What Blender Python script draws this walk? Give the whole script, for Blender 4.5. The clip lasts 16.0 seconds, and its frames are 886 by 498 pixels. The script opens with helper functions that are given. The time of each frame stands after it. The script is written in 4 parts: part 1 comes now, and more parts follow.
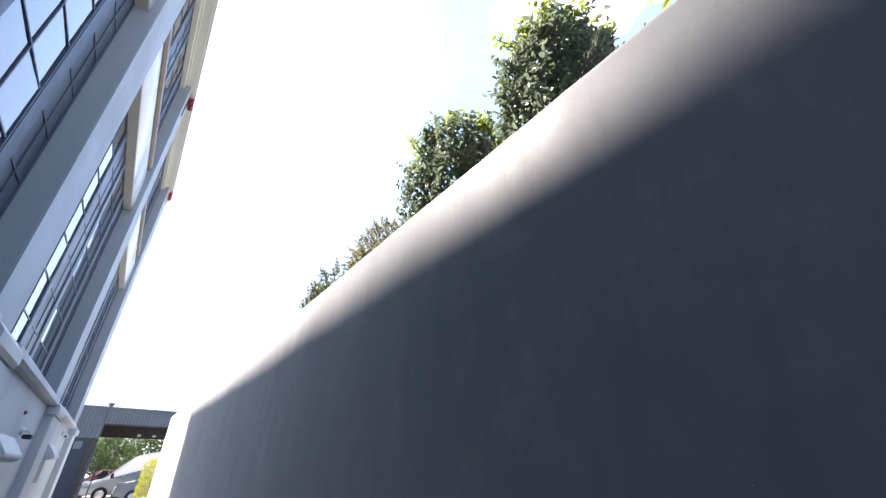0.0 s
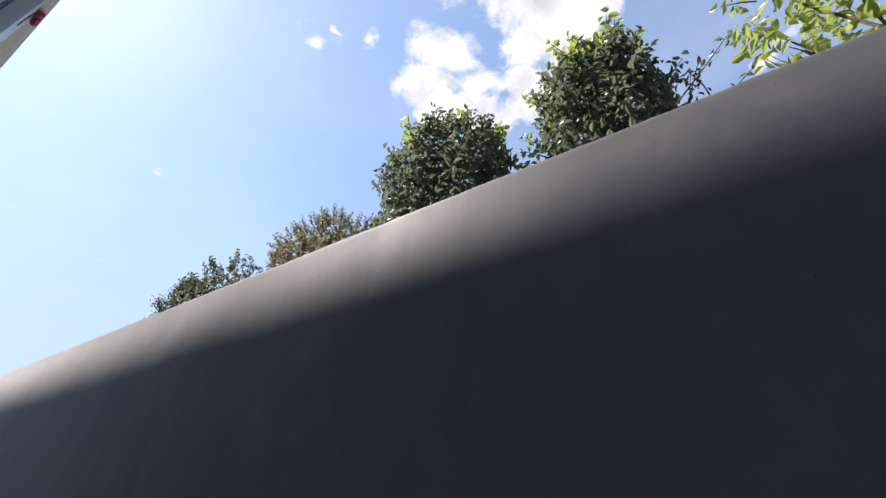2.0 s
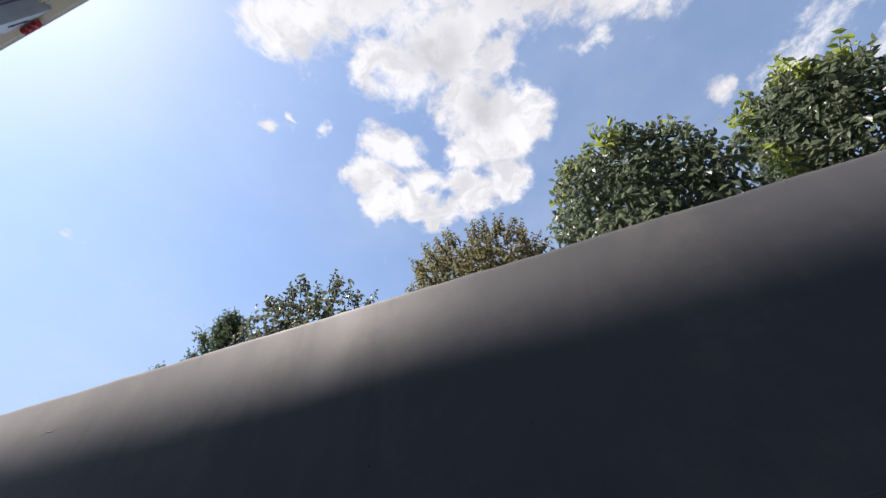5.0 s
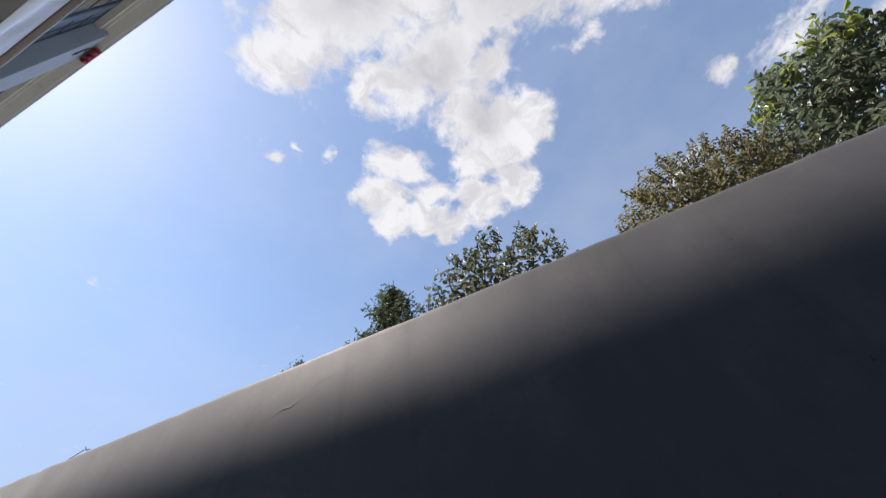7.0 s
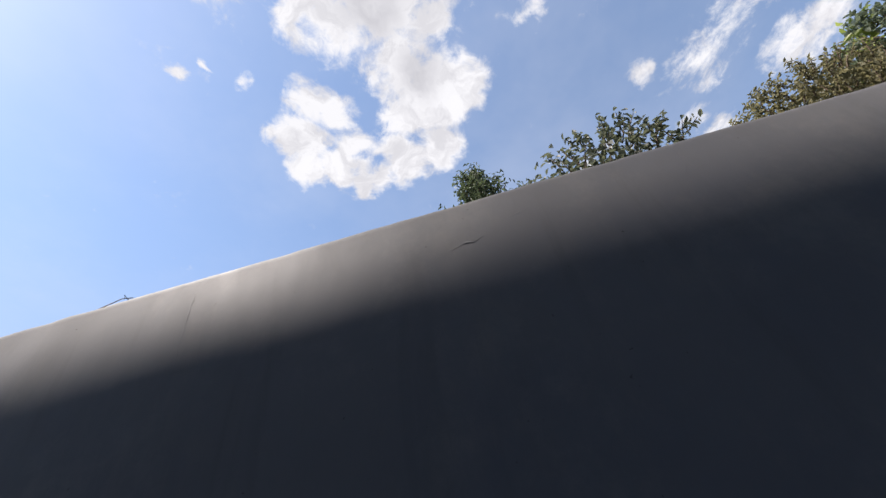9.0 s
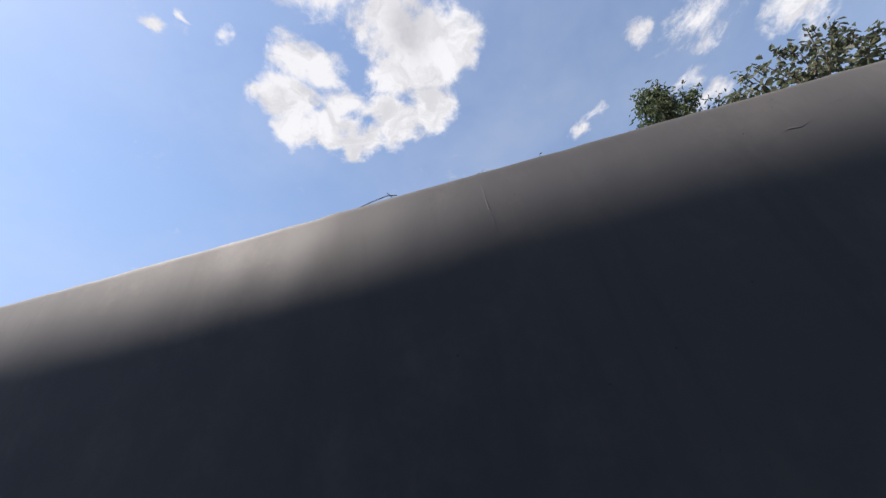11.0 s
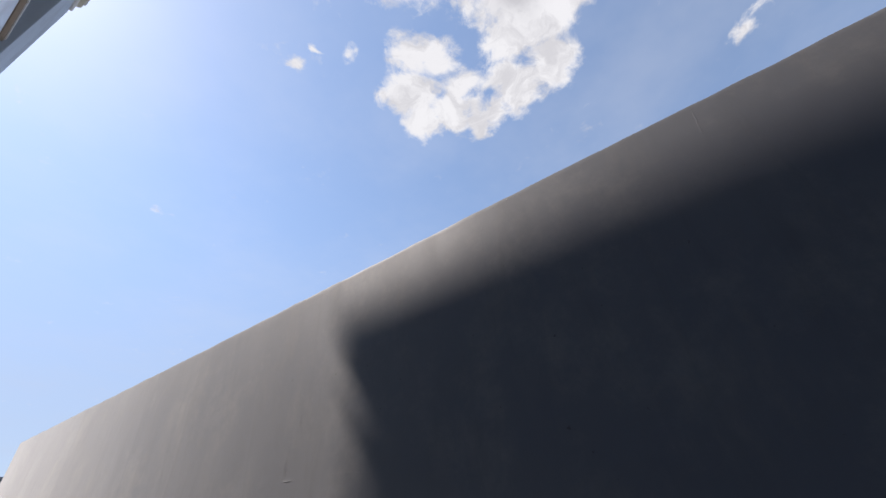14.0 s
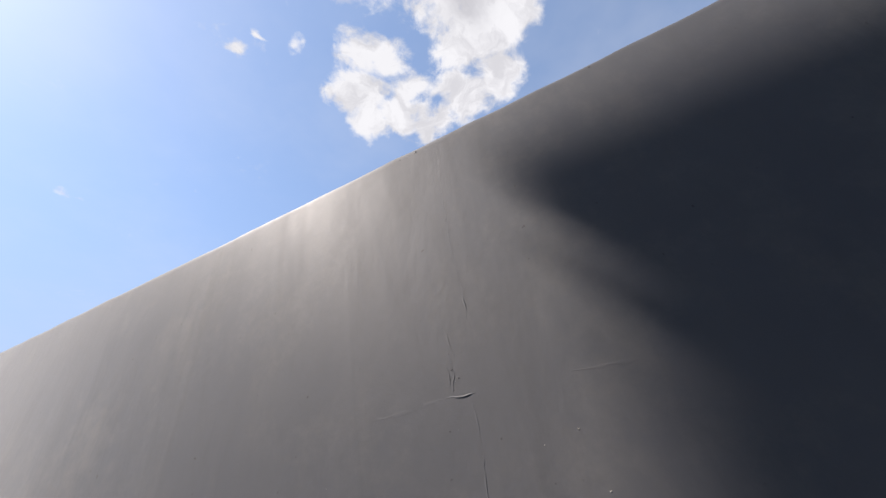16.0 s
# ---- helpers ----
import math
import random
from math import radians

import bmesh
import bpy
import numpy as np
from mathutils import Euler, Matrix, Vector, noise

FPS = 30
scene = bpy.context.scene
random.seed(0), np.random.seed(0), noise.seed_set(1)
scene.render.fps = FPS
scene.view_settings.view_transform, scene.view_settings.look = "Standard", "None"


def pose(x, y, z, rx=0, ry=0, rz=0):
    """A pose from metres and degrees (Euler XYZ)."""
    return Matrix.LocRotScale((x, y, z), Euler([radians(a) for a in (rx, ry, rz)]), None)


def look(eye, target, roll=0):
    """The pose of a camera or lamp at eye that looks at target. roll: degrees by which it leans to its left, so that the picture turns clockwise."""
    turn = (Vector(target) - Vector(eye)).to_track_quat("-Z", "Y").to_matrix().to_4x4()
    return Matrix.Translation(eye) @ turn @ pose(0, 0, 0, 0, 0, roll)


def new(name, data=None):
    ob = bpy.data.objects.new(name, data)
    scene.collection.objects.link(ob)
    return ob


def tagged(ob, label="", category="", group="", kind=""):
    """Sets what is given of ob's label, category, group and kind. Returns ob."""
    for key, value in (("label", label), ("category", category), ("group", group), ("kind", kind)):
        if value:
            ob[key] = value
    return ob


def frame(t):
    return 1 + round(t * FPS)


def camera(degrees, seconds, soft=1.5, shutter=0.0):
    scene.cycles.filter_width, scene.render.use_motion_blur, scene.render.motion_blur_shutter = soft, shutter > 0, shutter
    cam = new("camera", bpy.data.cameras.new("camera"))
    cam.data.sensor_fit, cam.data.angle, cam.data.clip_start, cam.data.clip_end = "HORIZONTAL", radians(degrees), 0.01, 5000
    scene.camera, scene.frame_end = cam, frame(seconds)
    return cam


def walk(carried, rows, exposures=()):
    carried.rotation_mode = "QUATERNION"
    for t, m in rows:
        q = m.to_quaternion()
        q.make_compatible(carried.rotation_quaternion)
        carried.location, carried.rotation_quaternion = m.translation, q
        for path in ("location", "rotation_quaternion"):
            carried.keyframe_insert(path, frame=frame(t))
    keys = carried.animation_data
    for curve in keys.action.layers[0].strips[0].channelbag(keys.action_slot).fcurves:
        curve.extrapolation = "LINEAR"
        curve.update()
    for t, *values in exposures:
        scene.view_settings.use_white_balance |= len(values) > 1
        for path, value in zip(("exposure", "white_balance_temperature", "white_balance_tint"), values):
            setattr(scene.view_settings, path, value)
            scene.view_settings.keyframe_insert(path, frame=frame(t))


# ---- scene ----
cam = camera(94.4, 16.0)
PATH = [
    (0, (-1.186, -0.115, 1.477), (-0.169, 1.314, 2.438), 0.6),
    (0.5, (-1.27, 0.241, 1.535), (-0.156, 1.46, 2.662), 1.8),
    (1, (-1.276, 0.539, 1.538), (-0.135, 1.642, 2.755), 2.3),
    (1.5, (-1.255, 0.88, 1.536), (0.016, 1.854, 2.734), 1.4),
    (2, (-1.319, 1.174, 1.539), (0.054, 2.003, 2.733), 1.1),
    (2.5, (-1.301, 1.496, 1.537), (0.11, 2.202, 2.768), 1.3),
    (3, (-1.28, 1.885, 1.548), (0.165, 2.489, 2.792), 0.9),
    (3.5, (-1.362, 2.227, 1.584), (0.109, 2.754, 2.832), 0.4),
    (4, (-1.315, 2.54, 1.577), (0.108, 3.051, 2.885), -0.0),
    (4.2, (-1.295, 2.658, 1.589), (0.095, 3.14, 2.944), -0.9),
    (6.3, (-1.431, 4.147, 1.66), (-0.326, 4.617, 3.26), -3.7),
    (6.5, (-1.409, 4.295, 1.674), (-0.259, 4.763, 3.242), -5.7),
    (7, (-1.335, 4.586, 1.654), (-0.158, 5.056, 3.201), -6.9),
    (7.5, (-1.291, 4.879, 1.654), (0.005, 4.927, 3.177), -6.3),
    (8, (-1.346, 5.198, 1.683), (0.036, 5.139, 3.128), -7.2),
    (8.5, (-1.287, 5.588, 1.634), (0.164, 5.719, 3.004), -11.6),
    (8.7, (-1.22, 5.757, 1.617), (0.222, 5.918, 2.994), -11.4),
    (10.8, (-1.331, 7.247, 1.58), (0.233, 7.325, 2.823), -11.2),
    (11, (-1.325, 7.386, 1.578), (0.241, 7.543, 2.813), -11.4),
    (11.5, (-1.34, 7.768, 1.555), (0.14, 7.994, 2.88), -7.5),
    (12, (-1.498, 8.213, 1.549), (-0.223, 8.452, 3.071), 0.7),
    (12.5, (-1.548, 8.7, 1.643), (-0.558, 8.962, 3.361), -2.3),
    (13, (-1.543, 9.132, 1.615), (-0.317, 9.946, 2.971), 1.3),
    (13.5, (-1.585, 9.541, 1.628), (-0.317, 10.41, 2.907), -1.6),
    (14, (-1.47, 9.902, 1.567), (-0.112, 10.735, 2.776), -5.3),
    (14.5, (-1.335, 10.276, 1.593), (0.149, 10.97, 2.74), -7.1),
    (15, (-1.229, 10.665, 1.606), (0.334, 11.202, 2.732), -9.1),
    (15.5, (-1.117, 11.038, 1.615), (0.391, 11.584, 2.811), -9.6),
    (16, (-1.053, 11.412, 1.595), (0.441, 11.992, 2.791), -8.7),
]
EXPOSURES = [(0.0, 3.25), (0.5, 2.6), (1.0, 2.2), (1.5, 2.18), (2.5, 2.2), (4.0, 2.12), (6.5, 1.85), (7.5, 1.88), (8.5, 1.98), (10.8, 1.9), (12.0, 1.87), (12.5, 1.68), (13.2, 1.74), (14.0, 1.84), (15.0, 1.9), (16.0, 1.9)]
walk(cam, [(t, look(e, g, r)) for t, e, g, r in PATH], EXPOSURES)

# ---- world, sun, exposure ----
SUN = Vector((-1.0, 2.64, 3.768)).normalized()
sun_data = bpy.data.lights.new("sun", "SUN")
sun_data.energy, sun_data.angle, sun_data.color = 2.0, radians(0.6), (1.0, 0.90, 0.83)
sun = new("sun", sun_data)
sun.matrix_world = look(SUN * 60, (0, 0, 0))


class Nodes:
    """Short-hand to build a node tree."""

    def __init__(self, tree):
        self.tree = tree
        tree.nodes.clear()

    def add(self, kind, **settings):
        n = self.tree.nodes.new(kind)
        for key, value in settings.items():
            if key == "operation":
                n.operation = value
            elif key == "blend_type":
                n.blend_type = value
            elif key == "data_type":
                n.data_type = value
        return n

    def link(self, a, b):
        self.tree.links.new(a, b)

    def put(self, socket, value):
        if isinstance(value, bpy.types.NodeSocket):
            self.link(value, socket)
        else:
            socket.default_value = value

    def math(self, op, a, b=0.0, c=0.0, clamp=False):
        n = self.add("ShaderNodeMath", operation=op)
        n.use_clamp = clamp
        for s, v in zip(n.inputs, (a, b, c)):
            self.put(s, v)
        return n.outputs[0]

    def vmath(self, op, a, b=(0, 0, 0)):
        n = self.add("ShaderNodeVectorMath", operation=op)
        self.put(n.inputs[0], a)
        self.put(n.inputs[1], b)
        return n.outputs[1] if op in ("LENGTH", "DISTANCE", "DOT_PRODUCT") else n.outputs[0]

    def noise(self, vector, scale, detail=4.0, rough=0.55, distortion=0.0):
        n = self.add("ShaderNodeTexNoise")
        self.put(n.inputs["Vector"], vector)
        n.inputs["Scale"].default_value, n.inputs["Detail"].default_value = scale, detail
        n.inputs["Roughness"].default_value, n.inputs["Distortion"].default_value = rough, distortion
        return n.outputs["Fac"]

    def ramp(self, fac, stops):
        n = self.add("ShaderNodeValToRGB")
        self.put(n.inputs[0], fac)
        els = n.color_ramp.elements
        while len(els) < len(stops):
            els.new(0.5)
        for e, (p, c) in zip(els, stops):
            e.position, e.color = p, (*c, 1) if len(c) == 3 else c
        return n.outputs[0]

    def mix(self, fac, a, b, blend="MIX"):
        n = self.add("ShaderNodeMix", data_type="RGBA")
        n.blend_type = blend
        self.put(n.inputs[0], fac)
        for s, v in ((n.inputs[6], a), (n.inputs[7], b)):
            self.put(s, (*v, 1) if isinstance(v, tuple) and len(v) == 3 else v)
        return n.outputs[2]

    def span(self, value, lo, hi, a=0.0, b=1.0):
        n = self.add("ShaderNodeMapRange")
        n.interpolation_type = "SMOOTHSTEP"
        for s, v in zip(n.inputs, (value, lo, hi, a, b)):
            self.put(s, v)
        return n.outputs[0]


def make_sky():
    world = bpy.data.worlds.new("sky")
    world.use_nodes = True
    scene.world = world
    n = Nodes(world.node_tree)
    sky = n.add("ShaderNodeTexSky")
    sky.sky_type, sky.sun_disc = "NISHITA", False
    sky.sun_elevation = math.asin(SUN.z)
    sky.sun_rotation = math.atan2(SUN.x, SUN.y)
    sky.air_density, sky.dust_density, sky.ozone_density = 1.0, 0.27, 1.6
    # clouds on a flat layer above: the way divided by its height
    way = n.add("ShaderNodeTexCoord").outputs["Generated"]
    sep = n.add("ShaderNodeSeparateXYZ")
    n.link(way, sep.inputs[0])
    up = n.math("MAXIMUM", sep.outputs[2], 0.06)
    comb = n.add("ShaderNodeCombineXYZ")
    n.link(n.math("DIVIDE", sep.outputs[0], up), comb.inputs[0])
    n.link(n.math("DIVIDE", sep.outputs[1], up), comb.inputs[1])
    flat = comb.outputs[0]
    def bend(vector, scale, detail, amount):
        warp = n.add("ShaderNodeTexNoise")
        n.put(warp.inputs["Vector"], vector)
        warp.inputs["Scale"].default_value, warp.inputs["Detail"].default_value = scale, detail
        return n.vmath("ADD", vector, n.vmath("MULTIPLY", n.vmath("SUBTRACT", warp.outputs["Color"], (0.5, 0.5, 0.5)), (amount, amount, 0)))
    bent = bend(bend(flat, 4.0, 2.0, 0.10), 14.0, 6.0, 0.09)

    # heaps of cloud: centre and radius on the layer
    def heap(puffs, outer, inner, peak, where):
        total = None
        for cx, cy, r in puffs:
            d = n.math("DIVIDE", n.vmath("LENGTH", n.vmath("SUBTRACT", where, (cx, cy, 0))), r)
            v = n.span(d, outer, inner, 0.0, peak)
            total = v if total is None else n.math("SMOOTH_MAX", total, v, 0.25)
        return total
    bank = heap(BANK, 2.1, 0.05, 1.10, bent)
    wisps = heap(WISPS, 2.4, 0.0, 0.76, bent)
    depth = heap(DEEP, 2.0, 0.0, 0.85, bent)
    fine = n.math("SUBTRACT", n.noise(flat, 6.0, 11.0, 0.66, 0.5), 0.5)
    small = n.math("SUBTRACT", n.noise(flat, 26.0, 8.0, 0.64, 0.6), 0.5)
    rough = n.math("ADD", n.math("MULTIPLY", fine, 1.5), n.math("MULTIPLY", small, 0.8))
    puff = n.math("ADD", n.math("MAXIMUM", bank, wisps), rough)
    cover = n.span(puff, 0.37, 0.90)
    thick = n.math("MULTIPLY", depth, n.span(n.noise(bent, 4.5, 7.0, 0.6), 0.30, 0.58, 0.35, 1.0))
    billow = n.math("MULTIPLY", n.span(n.noise(bent, 9.0, 8.0, 0.66, 0.5), 0.38, 0.64), 0.55)
    body = n.mix(n.math("MAXIMUM", thick, billow), CLOUD_LIGHT, CLOUD_DARK)
    haze = n.span(n.noise(flat, 1.7, 5.0, 0.6), 0.35, 0.80, 0.07, 0.21)
    base = n.mix(haze, sky.outputs[0], CLOUD_LIGHT)
    base = n.mix(n.span(sep.outputs[2], 0.72, 0.15, 0.0, 0.72), base, HORIZON_HAZE)
    bg = n.add("ShaderNodeBackground")
    n.link(n.mix(cover, base, body), bg.inputs[0])
    bg.inputs[1].default_value = 0.061
    out = n.add("ShaderNodeOutputWorld")
    n.link(bg.outputs[0], out.inputs[0])


BANK = [
    (-0.032, 0.238, 0.068), (0.096, 0.377, 0.071), (0.084, 0.285, 0.094), (0.058, 0.171, 0.132), (0.080, 0.020, 0.142), (0.146, -0.118, 0.139),
    (0.202, -0.262, 0.130), (0.255, -0.377, 0.101), (0.210, -0.448, 0.103), (0.184, -0.549, 0.058), (-0.137, 0.021, 0.187), (-0.058, -0.242, 0.200),
    (0.046, -0.464, 0.136), (0.219, 0.222, 0.062), (0.267, 0.159, 0.077), (0.254, 0.060, 0.102), (0.402, 0.052, 0.094), (0.347, -0.051, 0.057),
    (0.500, 0.008, 0.100), (0.496, -0.090, 0.060), (0.425, 0.296, 0.061), (0.511, 0.359, 0.073), (0.611, 0.396, 0.052), (0.622, 0.294, 0.066),
    (0.694, 0.239, 0.057), (0.673, 0.135, 0.066), (0.652, 0.036, 0.072), (0.476, 0.258, 0.056), (0.574, 0.251, 0.053), (0.606, 0.150, 0.053), (0.519, 0.092, 0.056),
]
WISPS = [
    (0.284, 0.551, 0.019), (0.326, 0.406, 0.024), (0.259, 0.469, 0.012), (0.478, 0.444, 0.033), (0.532, -0.773, 0.075), (0.598, -0.722, 0.079),
    (0.675, -0.738, 0.054), (0.459, -0.821, 0.042), (0.661, -0.946, 0.070), (0.631, -0.999, 0.078), (0.734, -1.031, 0.050), (0.614, -0.532, 0.030),
    (0.798, -0.706, 0.049), (0.878, -0.813, 0.052), (0.815, -0.450, 0.033), (0.872, -0.398, 0.034), (0.374, -0.883, 0.026), (0.381, -0.266, 0.029),
    (-0.030, 0.400, 0.028), (0.327, 1.290, 0.027), (1.200, -1.300, 0.120),
]
DEEP = [
    (0.042, 0.144, 0.094), (0.149, -0.207, 0.168), (0.177, -0.377, 0.107), (0.263, 0.077, 0.076), (-0.097, -0.081, 0.230), (-0.008, -0.379, 0.163),
    (0.448, 0.010, 0.062),
]
HORIZON_HAZE = (1.95, 2.22, 3.0)
CLOUD_LIGHT, CLOUD_DARK = (4.25, 4.2, 4.36), (2.25, 2.22, 2.42)
make_sky()


# ---- materials ----
def material(name, build):
    m = bpy.data.materials.new(name)
    m.use_nodes = True
    n = Nodes(m.node_tree)
    out = n.add("ShaderNodeOutputMaterial")
    n.link(build(n), out.inputs[0])
    return m


def place(n):
    return n.add("ShaderNodeNewGeometry").outputs["Position"]


def surface(n, color, rough=0.6, metal=0.0, bump=None, depth=0.004, spec=0.5, coat=0.0, sheen=0.0):
    b = n.add("ShaderNodeBsdfPrincipled")
    n.put(b.inputs["Base Color"], (*color, 1) if isinstance(color, tuple) and len(color) == 3 else color)
    n.put(b.inputs["Roughness"], rough)
    n.put(b.inputs["Metallic"], metal)
    n.put(b.inputs["Specular IOR Level"], spec)
    n.put(b.inputs["Coat Weight"], coat)
    n.put(b.inputs["Sheen Weight"], sheen)
    b.inputs["Sheen Roughness"].default_value = 0.35
    if bump is not None:
        bm = n.add("ShaderNodeBump")
        bm.inputs["Strength"].default_value, bm.inputs["Distance"].default_value = 1.0, depth
        n.put(bm.inputs["Height"], bump)
        n.link(bm.outputs[0], b.inputs["Normal"])
    return b.outputs[0]


def painted(name, color, dirt, rough=0.55, scale=1.0, depth=0.002, amount=0.5, spec=0.5):
    """Paint on render: soft stains, fine grain, slight relief."""
    def build(n):
        p = place(n)
        big = n.noise(p, 0.9 * scale, 6, 0.6)
        runs = n.noise(n.vmath("MULTIPLY", p, (7.0, 7.0, 0.6)), 1.0 * scale, 4, 0.6)
        f = n.math("MULTIPLY", n.span(n.math("ADD", n.math("MULTIPLY", big, 0.6), n.math("MULTIPLY", runs, 0.4)), 0.45, 0.72), amount)
        grain = n.noise(p, 140 * scale, 3, 0.7)
        c = n.mix(f, color, dirt)
        c = n.mix(n.math("MULTIPLY", grain, 0.16), c, tuple(v * 0.55 for v in color))
        r = n.span(big, 0.3, 0.75, rough - 0.08, rough + 0.1)
        h = n.math("ADD", n.math("MULTIPLY", grain, 0.35), n.noise(p, 9 * scale, 5, 0.6))
        return surface(n, c, r, 0.0, h, depth, spec)
    return material(name, build)


def dark_wall_paint(n):
    """Satin masonry paint over hand-trowelled render, with weather runs and paler wear."""
    p = place(n)
    big = n.noise(p, 0.55, 5, 0.6)
    mid = n.noise(n.vmath("MULTIPLY", p, (1, 1, 0.45)), 3.2, 6, 0.65)
    runs = n.noise(n.vmath("MULTIPLY", p, (1, 5.0, 0.75)), 1.0, 6, 0.62, 1.2)
    grain = n.noise(p, 190, 3, 0.7)
    pits = n.noise(p, 34, 2, 0.5)
    c = n.mix(n.span(big, 0.35, 0.7), (0.112, 0.120, 0.143), (0.146, 0.148, 0.160))
    c = n.mix(n.math("MULTIPLY", n.span(mid, 0.5, 0.78), 0.55), c, (0.200, 0.193, 0.188))
    c = n.mix(n.math("MULTIPLY", n.span(n.noise(p, 1.7, 8, 0.72), 0.47, 0.70), 0.46), c, (0.235, 0.225, 0.215))
    c = n.mix(n.math("MULTIPLY", n.span(runs, 0.52, 0.74), 0.22), c, (0.082, 0.083, 0.090))
    c = n.mix(n.span(pits, 0.74, 0.80), c, (0.07, 0.07, 0.07))
    r = n.span(n.math("ADD", n.math("MULTIPLY", mid, 0.6), n.math("MULTIPLY", runs, 0.4)), 0.3, 0.75, 0.61, 0.72)
    h = n.math("ADD", n.math("ADD", mid, n.math("MULTIPLY", runs, 0.5)), n.math("ADD", n.math("MULTIPLY", grain, 0.10), n.math("MULTIPLY", pits, 0.12)))
    return surface(n, c, r, 0.0, h, 0.0020, 0.85, 0.0, 0.64)


WALL = material("dark_masonry_paint", dark_wall_paint)
PILASTER = painted("pale_blue_grey_masonry_paint", (0.25, 0.285, 0.325), (0.19, 0.20, 0.21), 0.55, 1.0, 0.002, 0.45)
WHITE = painted("white_masonry_paint", (0.46, 0.49, 0.52), (0.33, 0.33, 0.33), 0.55, 1.0, 0.002, 0.45)
CREAM = painted("cream_masonry_paint", (0.47, 0.48, 0.43), (0.34, 0.34, 0.30), 0.7, 1.2, 0.002, 0.5)
GLOSS = painted("white_gloss_panel", (0.66, 0.69, 0.73), (0.45, 0.47, 0.50), 0.2, 0.7, 0.001, 0.3, 0.6)
BROWN = painted("weathered_brown_board", (0.20, 0.165, 0.135), (0.12, 0.10, 0.08), 0.7, 2.0, 0.002)
STEEL = painted("blue_grey_window_steel", (0.048, 0.070, 0.108), (0.08, 0.085, 0.095), 0.42, 3.0, 0.0008, 0.3)
# Colours panes in place of dark reflections, the core behind them, and the conduit.
DARK_BLUE_GREY = painted("blue_grey_panel", (0.050, 0.066, 0.090), (0.085, 0.09, 0.095), 0.4, 2.0, 0.0008, 0.35)
NAVY = painted("navy_painted_block", (0.018, 0.028, 0.052), (0.04, 0.045, 0.055), 0.6, 1.5, 0.002)
CLAD = painted("grey_cladding_sheet", (0.125, 0.150, 0.182), (0.09, 0.092, 0.098), 0.5, 1.5, 0.001)
BLACK = painted("dark_brown_steel", (0.030, 0.024, 0.024), (0.06, 0.04, 0.035), 0.55, 2.0, 0.001)
RED = painted("red_plastic", (0.24, 0.014, 0.022), (0.15, 0.02, 0.02), 0.4, 4.0, 0.0008)
CAMERA_WHITE = painted("white_plastic", (0.7, 0.7, 0.7), (0.5, 0.5, 0.48), 0.4, 5.0, 0.0005)
CAR_WHITE = painted("white_car_paint", (0.58, 0.59, 0.60), (0.42, 0.41, 0.40), 0.2, 1.0, 0.0003, 0.2, 0.6)
CAR_RED = painted("dark_red_car_paint", (0.12, 0.02, 0.025), (0.1, 0.03, 0.03), 0.2, 1.0, 0.0003, 0.2, 0.6)
TYRE = painted("black_rubber", (0.02, 0.02, 0.021), (0.05, 0.045, 0.04), 0.8, 5.0, 0.001)
BARK = painted("grey_brown_bark", (0.16, 0.12, 0.085), (0.08, 0.06, 0.045), 0.85, 8.0, 0.004)
SOIL = painted("dark_soil", (0.06, 0.045, 0.032), (0.03, 0.024, 0.018), 0.95, 6.0, 0.02)
# Floor out of view; its pale tone is chosen to bounce light onto walls.
BOUNCE_CONCRETE = painted("worn_concrete", (0.39, 0.385, 0.375), (0.27, 0.265, 0.255), 0.85, 2.0, 0.006)
CHROME = material("worn_chrome", lambda n: surface(n, (0.6, 0.6, 0.6), 0.25, 1.0))


def dark_glass(n):
    p = place(n)
    wob = n.noise(p, 2.2, 2, 0.5)
    return surface(n, (0.016, 0.020, 0.026), n.span(n.noise(p, 5, 4, 0.6), 0.35, 0.8, 0.02, 0.09), 0.0, wob, 0.004, 1.0, 0.9)


GLASS = material("window_glass", dark_glass)
LAMP = material("headlamp_glass", lambda n: surface(n, (0.55, 0.57, 0.6), 0.08, 0.3))


def leafage(name, dark, light, gloss=0.38, through_light=0.35):
    def build(n):
        rnd = n.add("ShaderNodeNewGeometry").outputs["Random Per Island"]
        p = place(n)
        c = n.ramp(rnd, [(0.0, dark), (0.6, tuple((a + b) / 2 for a, b in zip(dark, light))), (1.0, light)])
        c = n.mix(n.math("MULTIPLY", n.noise(p, 60, 3, 0.6), 0.4), c, tuple(v * 0.5 for v in dark))
        s = surface(n, c, gloss, 0.0, n.noise(p, 90, 2, 0.5), 0.001, 0.5)
        tr = n.add("ShaderNodeBsdfTranslucent")
        n.put(tr.inputs[0], n.mix(0.5, c, tuple(min(1, v * 2.2) for v in light)))
        m = n.add("ShaderNodeMixShader")
        m.inputs[0].default_value = through_light
        n.link(s, m.inputs[1])
        n.link(tr.outputs[0], m.inputs[2])
        return m.outputs[0]
    return material(name, build)


LEAF_DARK = leafage("dark_glossy_leaf", (0.075, 0.096, 0.066), (0.155, 0.190, 0.120), 0.34, 0.40)
LEAF_NEW = leafage("yellow_green_leaf", (0.11, 0.16, 0.03), (0.29, 0.34, 0.08), 0.4, 0.48)
LEAF_TAN = leafage("dry_olive_leaf", (0.075, 0.078, 0.036), (0.25, 0.232, 0.120), 0.6, 0.38)
LEAF_GREY = leafage("grey_green_leaf", (0.052, 0.064, 0.040), (0.135, 0.150, 0.092), 0.45, 0.36)
